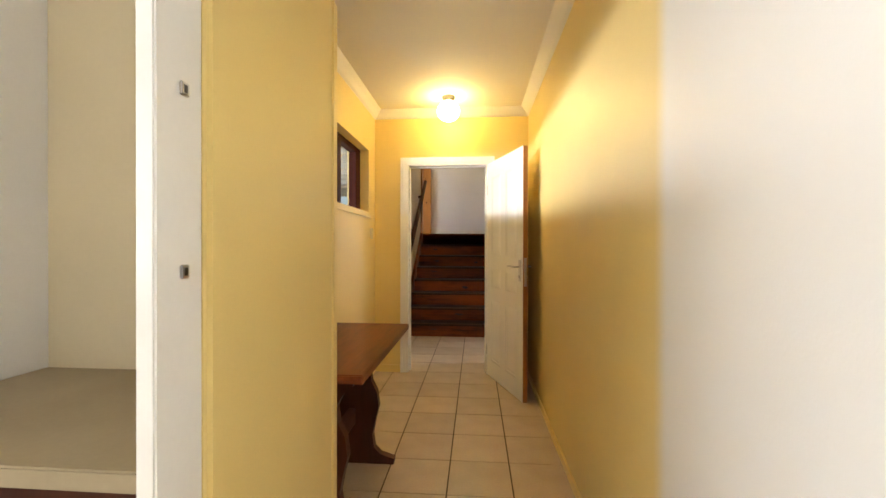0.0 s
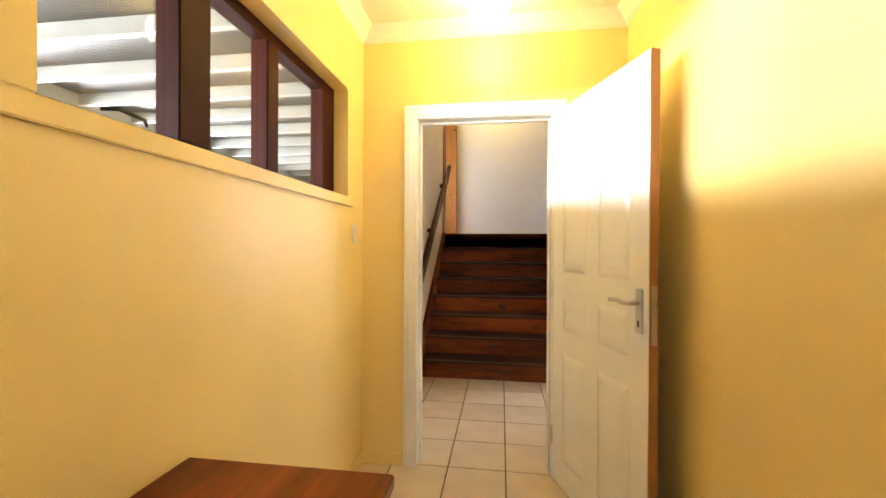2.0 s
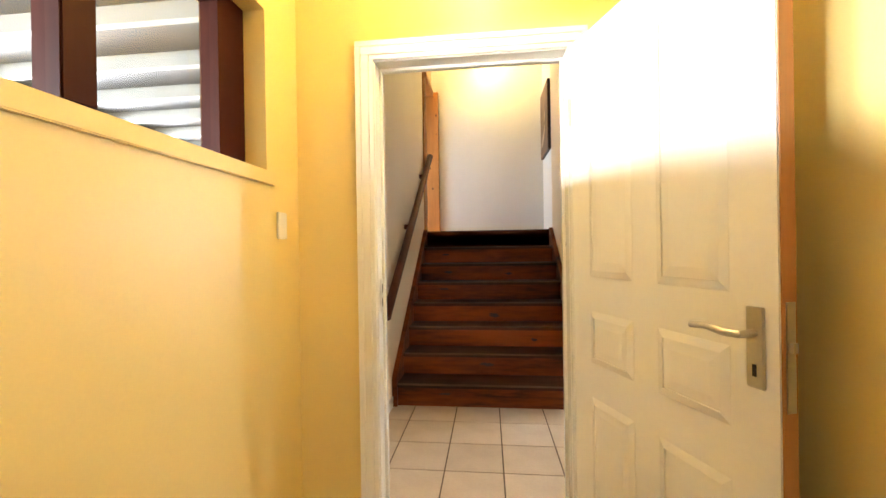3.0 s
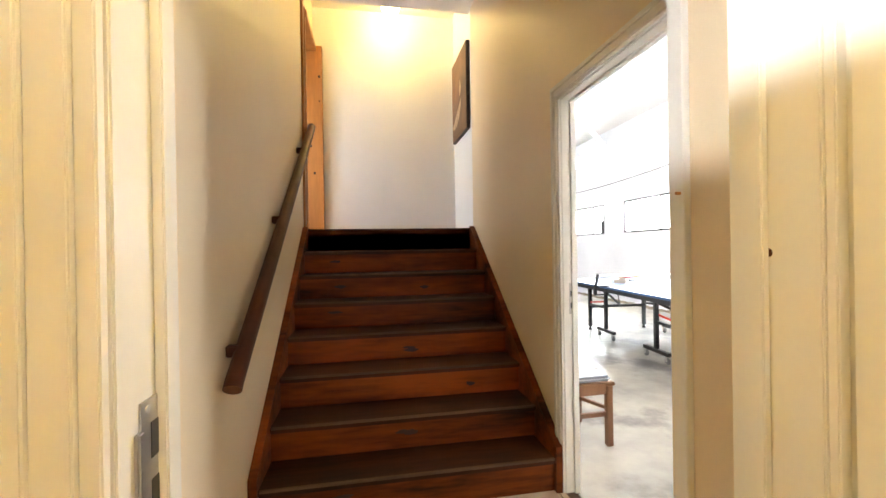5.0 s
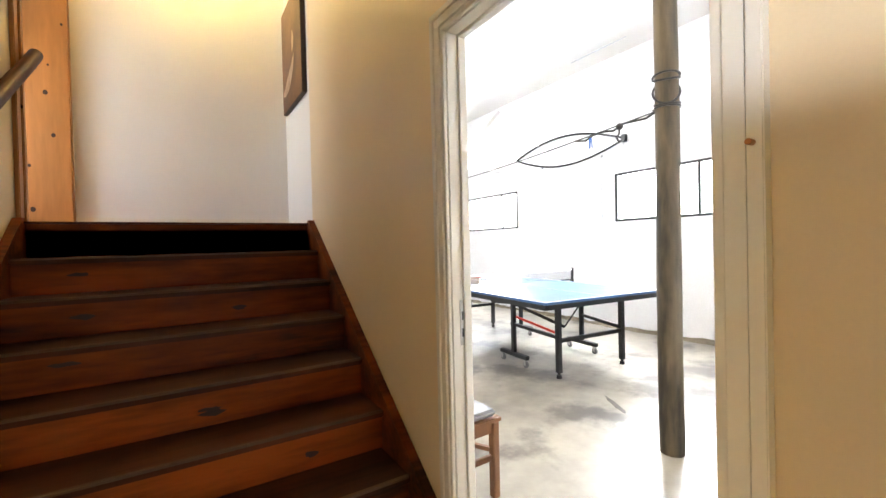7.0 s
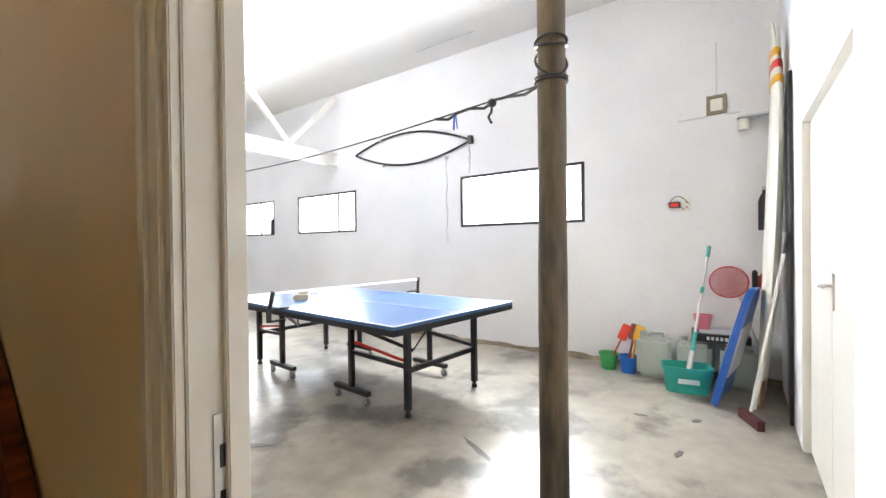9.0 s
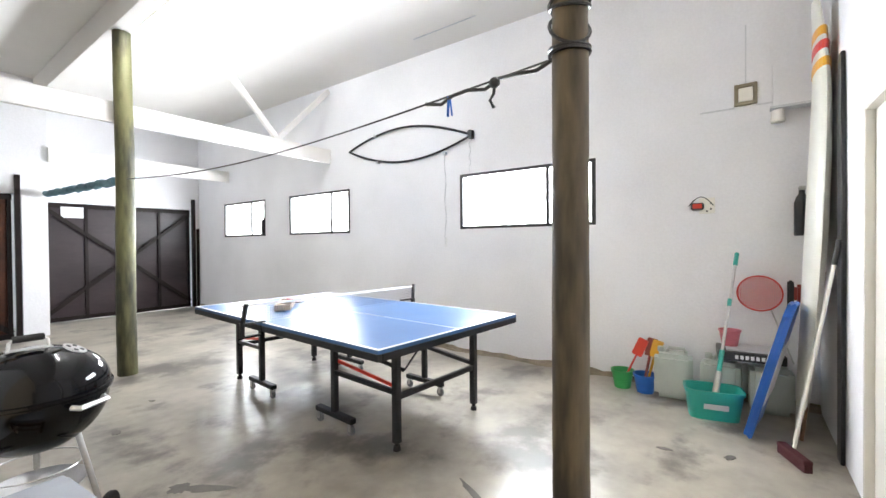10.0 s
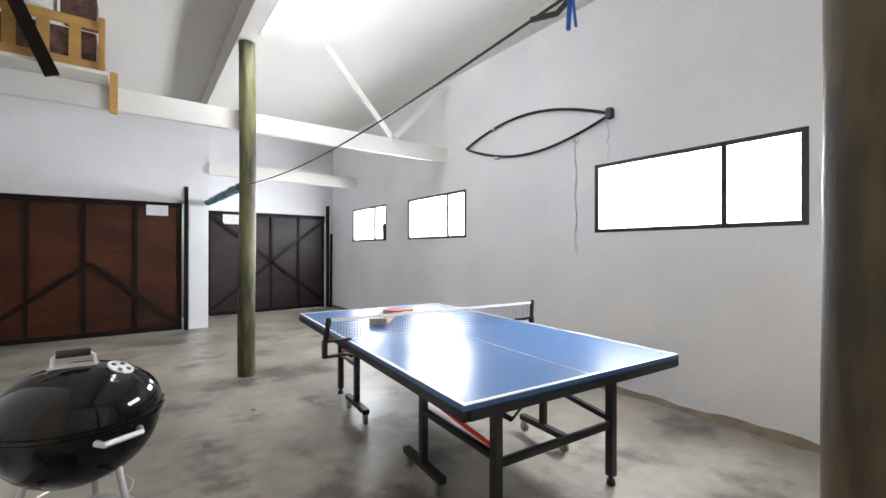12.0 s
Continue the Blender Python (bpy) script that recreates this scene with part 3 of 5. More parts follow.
def garage_window(name, y0, y1, mull):
    w = thing(name, "high garage window in a thin black steel frame", "window", kind="structure")
    z0, z1, x = 1.545, 2.235, GX - 0.003
    for n, b in (("sill_bar", (x, x + 0.04, y0, y1, z0, z0 + 0.036)), ("head_bar", (x, x + 0.04, y0, y1, z1 - 0.036, z1)),
                 ("side_bar", (x, x + 0.04, y0, y0 + 0.045, z0 + 0.036, z1 - 0.036)), ("side_bar", (x, x + 0.04, y1 - 0.045, y1, z0 + 0.036, z1 - 0.036)),
                 ("mullion", (x, x + 0.035, mull - 0.02, mull + 0.02, z0 + 0.036, z1 - 0.036))):
        part(n, B(b), BLACK, w, "", 0.003)
    for a, c in ((y0 + 0.045, mull - 0.02), (mull + 0.02, y1 - 0.045)):
        pane(w, x + 0.018, a, c, z0 + 0.036, z1 - 0.036, -1)
    return w


garage_window("window_1", 8.41, 10.09, 8.93)
garage_window("window_2", 12.15, 13.74, 12.60)
w3 = garage_window("window_3", 14.51, 16.05, 15.0)
part("stay", B((GX - 0.02, GX + 0.01, 14.52, 14.62, 1.56, 1.86)), BLACK, w3)

w4 = thing("window_4", "high window with dark red timber frame in the corridor", "window", kind="structure")
z0, z1 = 1.53, 2.10
X0, X1 = 0.115, 0.18
part("window_frame", B((X0, X1, 4.25, 5.74, z0, z0 + 0.03), (X0, X1, 4.25, 5.74, z1 - 0.045, z1), (X0, X1, 4.25, 4.30, z0 + 0.03, z1 - 0.045), (X0, X1, 5.60, 5.74, z0 + 0.03, z1 - 0.045)), RED_WOOD, w4)
part("mullion", B((X0, X1 + 0.012, 4.66, 4.785, z0 + 0.03, z1 - 0.045)), RED_WOOD, w4, "", 0.004)
part("mullion", B((X0, X1 + 0.006, 5.10, 5.18, z0 + 0.03, z1 - 0.045)), RED_WOOD, w4, "", 0.004)
for a, c in ((4.30, 4.66), (4.785, 5.10), (5.18, 5.60)):
    pane(w4, 0.15, a, c, z0 + 0.03, z1 - 0.045, 1)
part("window_sill", B((XL + 0.0005, XL + 0.014, 4.19, 5.78, z0 - 0.05, z0 - 0.001), (XL + 0.0005, XL + 0.012, 4.19, 4.25, z0, z1 + 0.04)), YELLOW, w4, "painted sill and trim", 0.003)
bm = bmesh.new()
tube(bm, [(0.175, 4.45, 1.575), (0.20, 4.47, 1.58), (0.20, 4.54, 1.575), (0.175, 4.57, 1.57)], 0.005)
part("catch", bm, BLACK, w4)

# ---- cupboard at the start ----
cup = thing("built_in_cupboard", "open built-in cupboard with a beige shelf", "cupboard")
part("side_panel", B((-0.17, 0.60, 3.27, 3.298, 0, 2.4)), CUPBOARD, cup)
part("back_panel", B((-0.20, -0.172, 2.3, 3.298, 0, 2.4)), WHITE_WALL, cup)
part("shelf", B((-0.17, 0.698, 2.69, 3.268, 0.775, 0.815)), mat("beige_shelf_board", (0.34, 0.27, 0.16), 0.5, dark=0.85), cup, "worn beige shelf", 0.004)
# Dark sheet set in below the shelf, in place of the interior's shade.
part("under_shelf_shade", B((-0.17, 0.698, 2.80, 2.83, 0.0, 0.773)), DARKWOOD, cup, "dark panel put in for the shade under the shelf")
f4 = thing("cupboard_frame", "white cupboard door frame with two catches", "door frame", kind="structure")
part("jamb", B((0.700, 0.735, 2.625, 2.74, 0, 2.53)), GLOSS, f4, "", 0.004)
part("architrave", B((0.69, 0.745, 2.742, 2.798, 0, 2.53)), YELLOW, f4, "yellowed moulding", 0.012)
for z in (1.485, 1.17):
    part("catch", B((0.735, 0.741, 2.678, 2.698, z - 0.012, z + 0.012)), STEEL, f4, "small steel catch", 0.002)
    part("catch_hole", B((0.741, 0.7415, 2.684, 2.692, z - 0.007, z + 0.007)), BLACK, f4)
bm = bmesh.new()
box(bm, 0.72, 0.728, 3.47, 3.505, 0, 2.10)
structure("trim_corner", bm, YELLOW, "narrow corner bead on the projecting wall", "trim")


# ---- lamps ----
def globe_lamp(x, y, z, label):
    l = thing("ceiling_lamp", label, "ceiling lamp", "globe lamps")
    bm = bmesh.new()
    lathe(bm, [(0.055, 0), (0.06, -0.012), (0.05, -0.03), (0.042, -0.045)], (x, y, z), 32)
    part("base", bm, STEEL, l, "brass coloured base", 0, True)
    bm = bmesh.new()
    prof = [(0.04, -0.046)] + [(0.098 * math.sin(a), -0.13 + 0.088 * math.cos(a)) for a in [0.45 + i * (math.pi - 0.46) / 14 for i in range(15)]]
    lathe(bm, prof, (x, y, z), 32)
    part("globe", bm, GLOBE, l, "glowing opal glass globe", 0, True)


globe_lamp(0.945, 5.62, ZC, "lit round opal glass ceiling lamp")
globe_lamp(1.02, 9.85, 3.90, "lit round opal glass lamp over the landing")
tl = thing("fluorescent_lamp", "lit fluorescent tube on a white batten beside the beam", "lamp")
part("batten", B((3.501, 3.545, 10.98, 12.28, 3.64, 3.70)), GLOSS, tl, "", 0.004)
bm = bmesh.new()
cyl(bm, (3.568, 11.02, 3.665), (3.568, 12.24, 3.665), 0.016)
part("tube", bm, TUBE, tl, "glowing tube")
for y in (11.0, 12.24):
    part("end_cap", B((3.545, 3.59, y, y + 0.02, 3.645, 3.69)), GLOSS, tl)

# ---- stairs ----
structure("baseboard_landing", B((0.31, XR, 10.206, 10.219, 1.441, 1.53)), GLOSS, "white skirting along the landing wall", "skirting", 0.003)

stairs = thing("staircase", "dark stained wooden staircase of eight risers", "stairs", kind="structure")
RISE, GO, Y0 = 0.18, 0.25, 7.59
for i in range(8):
    part("riser", B((0.243, 1.687, Y0 + i * GO, Y0 + i * GO + 0.022, max(0.0, i * RISE - 0.01), (i + 1) * RISE - 0.031)), STAIR, stairs)
    if i < 7:
        part("tread", B((0.243, 1.687, Y0 + i * GO - 0.028, Y0 + (i + 1) * GO + 0.008, (i + 1) * RISE - 0.032, (i + 1) * RISE)), TREAD_SHADE, stairs, "tread in the stair stain, darkened for shade", 0.006)
WORN = mat("worn_grey_nosing", (0.13, 0.065, 0.03), 0.6, dark=0.3, scale=7, fine=50, bump=0.3, stretch=(0.2, 1, 1))
for i in range(7):
    part("nosing_edge", B((0.25, 1.68, Y0 + i * GO - 0.0295, Y0 + i * GO - 0.012, (i + 1) * RISE - 0.012, (i + 1) * RISE + 0.0012)), WORN, stairs, "worn greyed nosing edge", 0.002)
random.seed(21)
for i in range(7):
    for k in range(1 + i % 2):
        x = random.uniform(0.45, 1.5)
        z = i * RISE + random.uniform(0.05, 0.12)
        bm = bmesh.new()
        w, h = random.uniform(0.025, 0.06), random.uniform(0.008, 0.016)
        prism(bm, [(x + w * random.uniform(0.7, 1.2) * math.cos(a), Y0 + i * GO + 0.0005, z + h * random.uniform(0.6, 1.2) * math.sin(a)) for a in [j * math.tau / 14 for j in range(14)]], (0, -0.0012, 0))
        part("knot", bm, KNOT, stairs)
part("nosing", B((0.203, 1.732, Y0 + 7 * GO - 0.028, Y0 + 7 * GO + 0.06, 1.4405, 1.452)), DARKWOOD, stairs, "dark landing nosing", 0.003)
for x in (0.203, 1.688):
    bm = bmesh.new()
    prism(bm, [(x, Y0 - 0.03, 0), (x, Y0 + 0.25, 0), (x, 9.33, 1.25), (x, 9.33, 1.47), (x, 9.30, 1.47), (x, Y0 - 0.03, 0.235)], (0.04, 0, 0))
    part("stringer", bm, STAIR, stairs)
part("skirting", B((0.20, 0.212, 6.1, 7.555, 0, 0.08)), GLOSS, stairs)

rail = thing("handrail", "dark varnished wooden handrail on wall brackets", "handrail")
bm = bmesh.new()
tube(bm, [(0.26, 7.19, 0.765), (0.26, 7.215, 0.79), (0.26, 9.40, 2.30), (0.26, 9.55, 2.41)], 0.034, 14)
part("rail", bm, DARKWOOD, rail, "", 0, True)
for y in (7.33, 8.16, 9.06):
    z = 0.80 + (y - 7.215) * 0.691
    bm = bmesh.new()
    box(bm, 0.20, 0.262, y - 0.02, y + 0.02, z - 0.025, z + 0.02)
    part("bracket", bm, DARKWOOD, rail, "", 0.004)
pd = thing("door_frame_3", "varnished pine door frame beside the landing", "door frame", kind="structure")
part("jamb", B((0.05, 0.23, 9.425, 9.47, 1.44, 3.45)), PINE, pd, "", 0.004)
part("jamb", B((0.05, 0.30, 10.15, 10.215, 1.44, 3.45)), PINE, pd, "", 0.004)
part("head", B((0.05, 0.24, 9.47, 10.15, 3.39, 3.45)), PINE, pd, "", 0.004)
part("architrave", B((0.201, 0.222, 9.36, 9.424, 1.455, 3.50)), PINE, pd, "", 0.004)
random.seed(8)
for x0, x1, y in ((0.06, 0.22, 9.4245), (0.07, 0.28, 10.1495)):
    for k in range(7):
        x, z, r = random.uniform(x0, x1), 1.55 + 0.25 * k + random.uniform(0, 0.12), random.uniform(0.006, 0.014)
        bm = bmesh.new()
        prism(bm, [(x + r * math.cos(a), y, z + 1.3 * r * math.sin(a)) for a in [j * math.tau / 12 for j in range(12)]], (0, -0.001, 0))
        part("knot", bm, KNOT, pd)
wall("wall_landing_head", "x", 0.06, 0.20, 9.42, 10.22, 3.452, 3.9, STAIR_WALL, "beige wall over the landing doorway")
pic = thing("picture", "dark unframed canvas with a pale shape on the wall", "picture")
part("canvas", B((XR - 0.022, XR + 0.013, 9.46, 10.12, 2.43, 3.28)), mat("dark_canvas_edge", (0.03, 0.012, 0.008), 0.5, dark=0.5, scale=4, fine=60), pic, "", 0.003)
part("painted_face", B((XR - 0.0245, XR - 0.0222, 9.465, 10.115, 2.435, 3.275)), mat("brown_oil_paint", (0.20, 0.085, 0.03), 0.45, dark=0.25, scale=2.2, fine=40, bump=0.3), pic, "brown painted face")
PALE = mat("pale_oil_paint", (0.55, 0.42, 0.30), 0.5, dark=0.55, scale=9, fine=50, bump=0.3)
for cy, cz, r, a0, a1, wd in ((9.98, 2.86, 0.30, -2.0, -0.2, 0.11), (9.78, 2.92, 0.09, -1.2, 1.2, 0.06)):
    arc = [(a0 + (a1 - a0) * i / 14, wd * math.sin(math.pi * i / 14) ** 0.7) for i in range(15)]
    out = [(XR - 0.0246, cy - r * math.cos(a), cz + r * math.sin(a)) for a, w in arc] + [(XR - 0.0246, cy - (r - w - 0.004) * math.cos(a), cz + (r - w - 0.004) * math.sin(a)) for a, w in arc[::-1]]
    bm = bmesh.new()
    prism(bm, out, (-0.0015, 0, 0))
    part("pale_shape", bm, PALE, pic)
solo("light_switch", B((XL, XL + 0.009, 5.80, 5.865, 1.29, 1.39)), GLOSS, "small white light switch plate on the wall", "switch", 0.003)

# ---- corridor table and timer ----
tab = thing("trestle_table", "dark stained wooden trestle table against the corridor wall", "table")
part("tabletop", B((0.28, 0.82, 3.53, 4.59, 0.695, 0.73)), OAK, tab, "polished dark boards", 0.004)
for y in (4.28, 3.72):
    side = [(0.06, 0.0), (0.06, 0.03), (0.0, 0.05), (0.0, 0.0)]
    half = [(0.235, 0.0), (0.24, 0.03), (0.16, 0.055), (0.125, 0.09), (0.115, 0.16), (0.13, 0.24), (0.15, 0.32), (0.14, 0.40), (0.11, 0.46), (0.10, 0.53), (0.125, 0.58), (0.17, 0.62), (0.19, 0.66), (0.20, 0.694)]
    out = [(0.55 + a, y, z) for a, z in half] + [(0.55 - a, y, z) for a, z in half[::-1]]
    bm = bmesh.new()
    prism(bm, out, (0, 0.045, 0))
    part("leg", bm, DARKWOOD, tab)
part("stretcher", B((0.53, 0.57, 3.766, 4.28, 0.22, 0.31)), DARKWOOD, tab, "", 0.004)
tm = thing("timer_switch", "white wall timer with a round dial and key", "timer")
part("plate", B((XL, XL + 0.018, 4.04, 4.145, 1.437, 1.553)), GLOSS, tm, "", 0.004)
bm = bmesh.new()
cyl(bm, (XL + 0.018, 4.082, 1.492), (XL + 0.04, 4.082, 1.492), 0.028, 0.024, 28)
part("dial", bm, GLOSS, tm, "", 0.002)
for y, z, w, h in ((4.075, 1.545, 0.024, 0.005), (4.12, 1.54, 0.022, 0.005), (4.13, 1.505, 0.009, 0.009), (4.13, 1.478, 0.009, 0.009), (4.095, 1.44, 0.014, 0.005)):
    part("marking", B((XL + 0.0182, XL + 0.0195, y - w / 2, y + w / 2, z - h / 2, z + h / 2)), GREY, tm)
bm = bmesh.new()
cyl(bm, (XL + 0.03, 4.056, 1.489), (XL + 0.034, 4.005, 1.492), 0.005)
cyl(bm, (XL + 0.034, 4.010, 1.492), (XL + 0.036, 3.99, 1.494), 0.010)
part("key", bm, mat("old_brass", (0.25, 0.16, 0.06), 0.4, 1.0), tm)

# ---- garage poles and lines ----
def pole(x, y, r, top, material, label, lean=0.0):
    bm = bmesh.new()
    n = 24
    random.seed(int(x * 100))
    prof = []
    for i in range(41):
        z = top * i / 40
        prof.append((r * (1.06 - 0.1 * i / 40 + random.uniform(-0.018, 0.018)), z))
    lathe(bm, prof, (x, y, 0), n)
    for v in bm.verts:
        v.co.x += 0.006 * math.sin(v.co.z * 2.1 + x) + lean * v.co.z
    return solo("timber_pole", bm, material, label, "pole", smooth=True, group="roof poles")


P1, P2 = (3.392, 7.71), (3.46, 12.50)
pole(*P1, 0.065, 3.619, POLE, "round brown treated timber roof pole with rope")
pole(*P2, 0.085, 3.619, POLE_GREEN, "round greenish treated timber roof pole")
rope = thing("washing_line", "black cord tied between the two timber poles", "washing line")
a, b = Vector((P1[0], P1[1] + 0.06, 2.055)), Vector((P2[0], P2[1] - 0.08, 2.07))
pts = [a.lerp(b, i / 40) - Vector((0, 0, 0.11 * math.sin(math.pi * i / 40))) for i in range(41)]
bm = bmesh.new()
tube(bm, pts, 0.0045, 6)
part("cord", bm, BLACK, rope)
for z, tilt in ((2.055, 0.0), (2.075, 0.012), (2.225, 0.02), (2.24, -0.01), (2.15, 0.085)):
    bm = bmesh.new()
    tube(bm, [(P1[0] + 0.072 * math.cos(k * math.tau / 24), P1[1] + 0.072 * math.sin(k * math.tau / 24), z + tilt * math.sin(k * math.tau / 24 + 1)) for k in range(24)], 0.007, 6, True)
    part("coil", bm, BLACK, rope)
bm = bmesh.new()
tube(bm, [p + Vector((0.012 * math.sin(i * 2.0), 0, -0.01 + 0.01 * math.cos(i * 2.3))) for i, p in enumerate([a.lerp(b, k / 60) - Vector((0, 0, 0.11 * math.sin(math.pi * k / 60))) for k in range(9)])], 0.008, 6)
part("doubled_cord", bm, BLACK, rope)
k = a.lerp(b, 0.055) - Vector((0, 0, 0.03))
bm = bmesh.new()
bmesh.ops.create_icosphere(bm, subdivisions=2, radius=0.024, matrix=Matrix.Translation(k))
tube(bm, [k, k + Vector((0.01, 0.01, -0.04)), k + Vector((-0.005, 0.02, -0.07)), k + Vector((0.012, 0.01, -0.10))], 0.007, 6)
part("knot", bm, BLACK, rope)
k = a.lerp(b, 0.105) - Vector((0, 0, 0.05))
pg = thing("clothes_peg", "blue plastic clothes peg on the line", "peg")
for s in (-1, 1):
    bm = bmesh.new()
    bar(bm, k + Vector((0, s * 0.003, 0.015)), k + Vector((0.004, s * 0.012, -0.075)), 0.012, 0.007)
    part("prong", bm, BLUE, pg, "", 0.002)
bm = bmesh.new()
pts = [Vector((3.40, 12.56, 2.05)).lerp(Vector((3.47, 15.84, 2.18)), i / 30) for i in range(31)]
tube(bm, [p + Vector((0.008 * math.sin(i), 0, 0.012 * math.sin(i * 1.7))) for i, p in enumerate(pts)], 0.045, 8)
solo("wrapped_pipe", bm, BLUE_CLOTH, "pipe wrapped in faded blue cloth, from pole to pier", "pipe", smooth=True)

# ---- tennis table ----
tt = thing("tennis_table", "blue folding table tennis table with black frame", "table tennis table")
HW, HL = 0.7625, 1.37
for s in (-1, 1):
    top = part("table_half", B((-HW, HW, min(s * 0.003, s * HL), max(s * 0.003, s * HL), 0.735, 0.757)), TABLE_BLUE, tt, "blue laminate playing surface")
    e = 0.7605
    y0, y1 = sorted((s * 0.004, s * (HL - 0.001)))
    for u in (-HW + 0.001, HW - 0.021):
        part("line", B((u, u + 0.02, y0, y1, 0.757, e)), WHITE_LINE, top)
    part("line", B((-HW + 0.021, HW - 0.021, s * HL - s * 0.021, s * HL - s * 0.001, 0.757, e)), WHITE_LINE, top)
    part("centre_line", B((-0.002, 0.002, min(s * 0.004, s * (HL - 0.021)), max(s * 0.004, s * (HL - 0.021)), 0.757, e)), WHITE_LINE, top)
    part("apron", B((-HW - 0.004, -HW + 0.03, y0, y1, 0.69, 0.7348), (HW - 0.03, HW + 0.004, y0, y1, 0.69, 0.7348), (-HW + 0.03, HW - 0.03, s * HL - s * 0.03, s * HL + s * 0.004, 0.69, 0.7348)), BLACK, tt, "", 0.002)
    for x in (-0.43, 0.43):
        y = s * 1.16
        part("leg", B((x - 0.024, x + 0.024, y - 0.024, y + 0.024, 0.05, 0.69)), BLACK, tt, "", 0.004)
        bm = bmesh.new()
        cyl(bm, (x, y, 0.0), (x, y, 0.03), 0.026, 0.022)
        cyl(bm, (x, y, 0.03), (x, y, 0.055), 0.012)
        part("foot", bm, RUBBER, tt)
        xi = x * 1.14
        yi = s * 0.56
        part("upright", B((xi - 0.022, xi + 0.022, yi - 0.022, yi + 0.022, 0.125, 0.735)), BLACK, tt, "", 0.004)
        part("wheel_bar", B((xi - 0.025, xi + 0.025, yi - 0.22, yi + 0.22, 0.085, 0.125)), BLACK, tt, "", 0.004)
        for q in (-0.19, 0.19):
            bm = bmesh.new()
            cyl(bm, (xi - 0.012, yi + q, 0.036), (xi + 0.012, yi + q, 0.036), 0.036, n=20)
            wh = part("caster", bm, CASTER, tt, "grey caster wheel", 0.004)
            for d in (-0.018, 0.018):
                part("fork", B((xi + d - 0.002, xi + d + 0.002, yi + q - 0.014, yi + q + 0.014, 0.03, 0.085)), STEEL, wh)
        bm = bmesh.new()
        bar(bm, (xi, yi, 0.42), (x, y, 0.38), 0.03, 0.03)
        part("side_rail", bm, BLACK, tt)
    part("cross_rail", B((-0.43, 0.43, s * 1.16 - 0.015, s * 1.16 + 0.015, 0.33, 0.37)), BLACK, tt, "", 0.004)
    bm = bmesh.new()
    bar(bm, (-0.49, s * 0.56, 0.64), (-0.10, s * 0.9, 0.40), 0.012, 0.03)
    bar(bm, (-0.10, s * 0.9, 0.40), (-0.05, s * 1.1, 0.69), 0.012, 0.012)
    part("locking_arm", bm, BLACK, tt)
    bm = bmesh.new()
    bar(bm, (-0.47, s * 0.56, 0.50), (-0.43, s * 1.14, 0.42), 0.012, 0.022)
    part("red_rod", bm, RED, tt, "red locking rod")
net = thing("table_net", "white edged net clamped across the table", "net")
bm = bmesh.new()
for i in range(92):
    x = -0.91 + i * 0.02
    box(bm, x - 0.0008, x + 0.0008, -0.0008, 0.0008, 0.775, 0.90)
for i in range(7):
    box(bm, -0.915, 0.915, -0.0008, 0.0008, 0.776 + i * 0.018, 0.7776 + i * 0.018)
tagged(part("netting", bm, mat("dark_netting", (0.10, 0.12, 0.15), 0.8), net), kind="stuff")
part("tape", B((-0.915, 0.915, -0.003, 0.003, 0.893, 0.9125)), WHITE_LINE, net, "white top tape")
for s in (-1, 1):
    bm = bmesh.new()
    bar(bm, (s * 0.915, 0, 0.74), (s * 0.925 if s > 0 else -0.90, 0 if s > 0 else -0.05, 0.925), 0.022, 0.03)
    box(bm, min(s * 0.74, s * 0.93), max(s * 0.74, s * 0.93), -0.022, 0.022, 0.762, 0.775)
    box(bm, min(s * 0.77, s * 0.93), max(s * 0.77, s * 0.93), -0.02, 0.02, 0.66, 0.675)
    box(bm, min(s * 0.90, s * 0.93), max(s * 0.90, s * 0.93), -0.02, 0.02, 0.675, 0.762)
    post = part("net_post", bm, BLACK, net, "black clamp post", 0.002)
TT = pose(4.40, 10.16, 0, 0, 0, -4.4)
tt.matrix_basis = TT
net.matrix_basis = TT
bats = thing("bat_box", "pale wooden tray of bats on the table", "tray")
part("tray", B((-0.26, 0.26, -0.07, 0.07, 0, 0.012), (-0.26, 0.26, -0.07, -0.06, 0.012, 0.05), (-0.26, 0.26, 0.06, 0.07, 0.012, 0.05), (-0.26, -0.25, -0.06, 0.06, 0.012, 0.05), (0.25, 0.26, -0.06, 0.06, 0.012, 0.05)), mat("pale_tray_wood", (0.60, 0.50, 0.38), 0.6), bats)
bats.matrix_basis = TT @ pose(-0.22, 0.62, 0.7608, 0, 0, 55)
for i, (x, y, c) in enumerate(((-0.08, 0.70, RED), (0.02, 0.82, BLACK))):
    bt = thing("table_tennis_bat", "table tennis bat with a red rubber" if i == 0 else "table tennis bat with a black rubber", "bat", "bats")
    bm = bmesh.new()
    lathe(bm, [(0.001, 0), (0.075, 0), (0.075, 0.012), (0.001, 0.012)], (0, 0, 0), 28)
    part("blade", bm, c, bt)
    part("grip", B((-0.013, 0.013, -0.17, -0.07, -0.002, 0.014)), PINE_LIGHT, bt, "", 0.003)
    bt.matrix_basis = TT @ pose(x, y, 0.815 if i == 0 else 0.763, 0, 0, 70 + 40 * i)

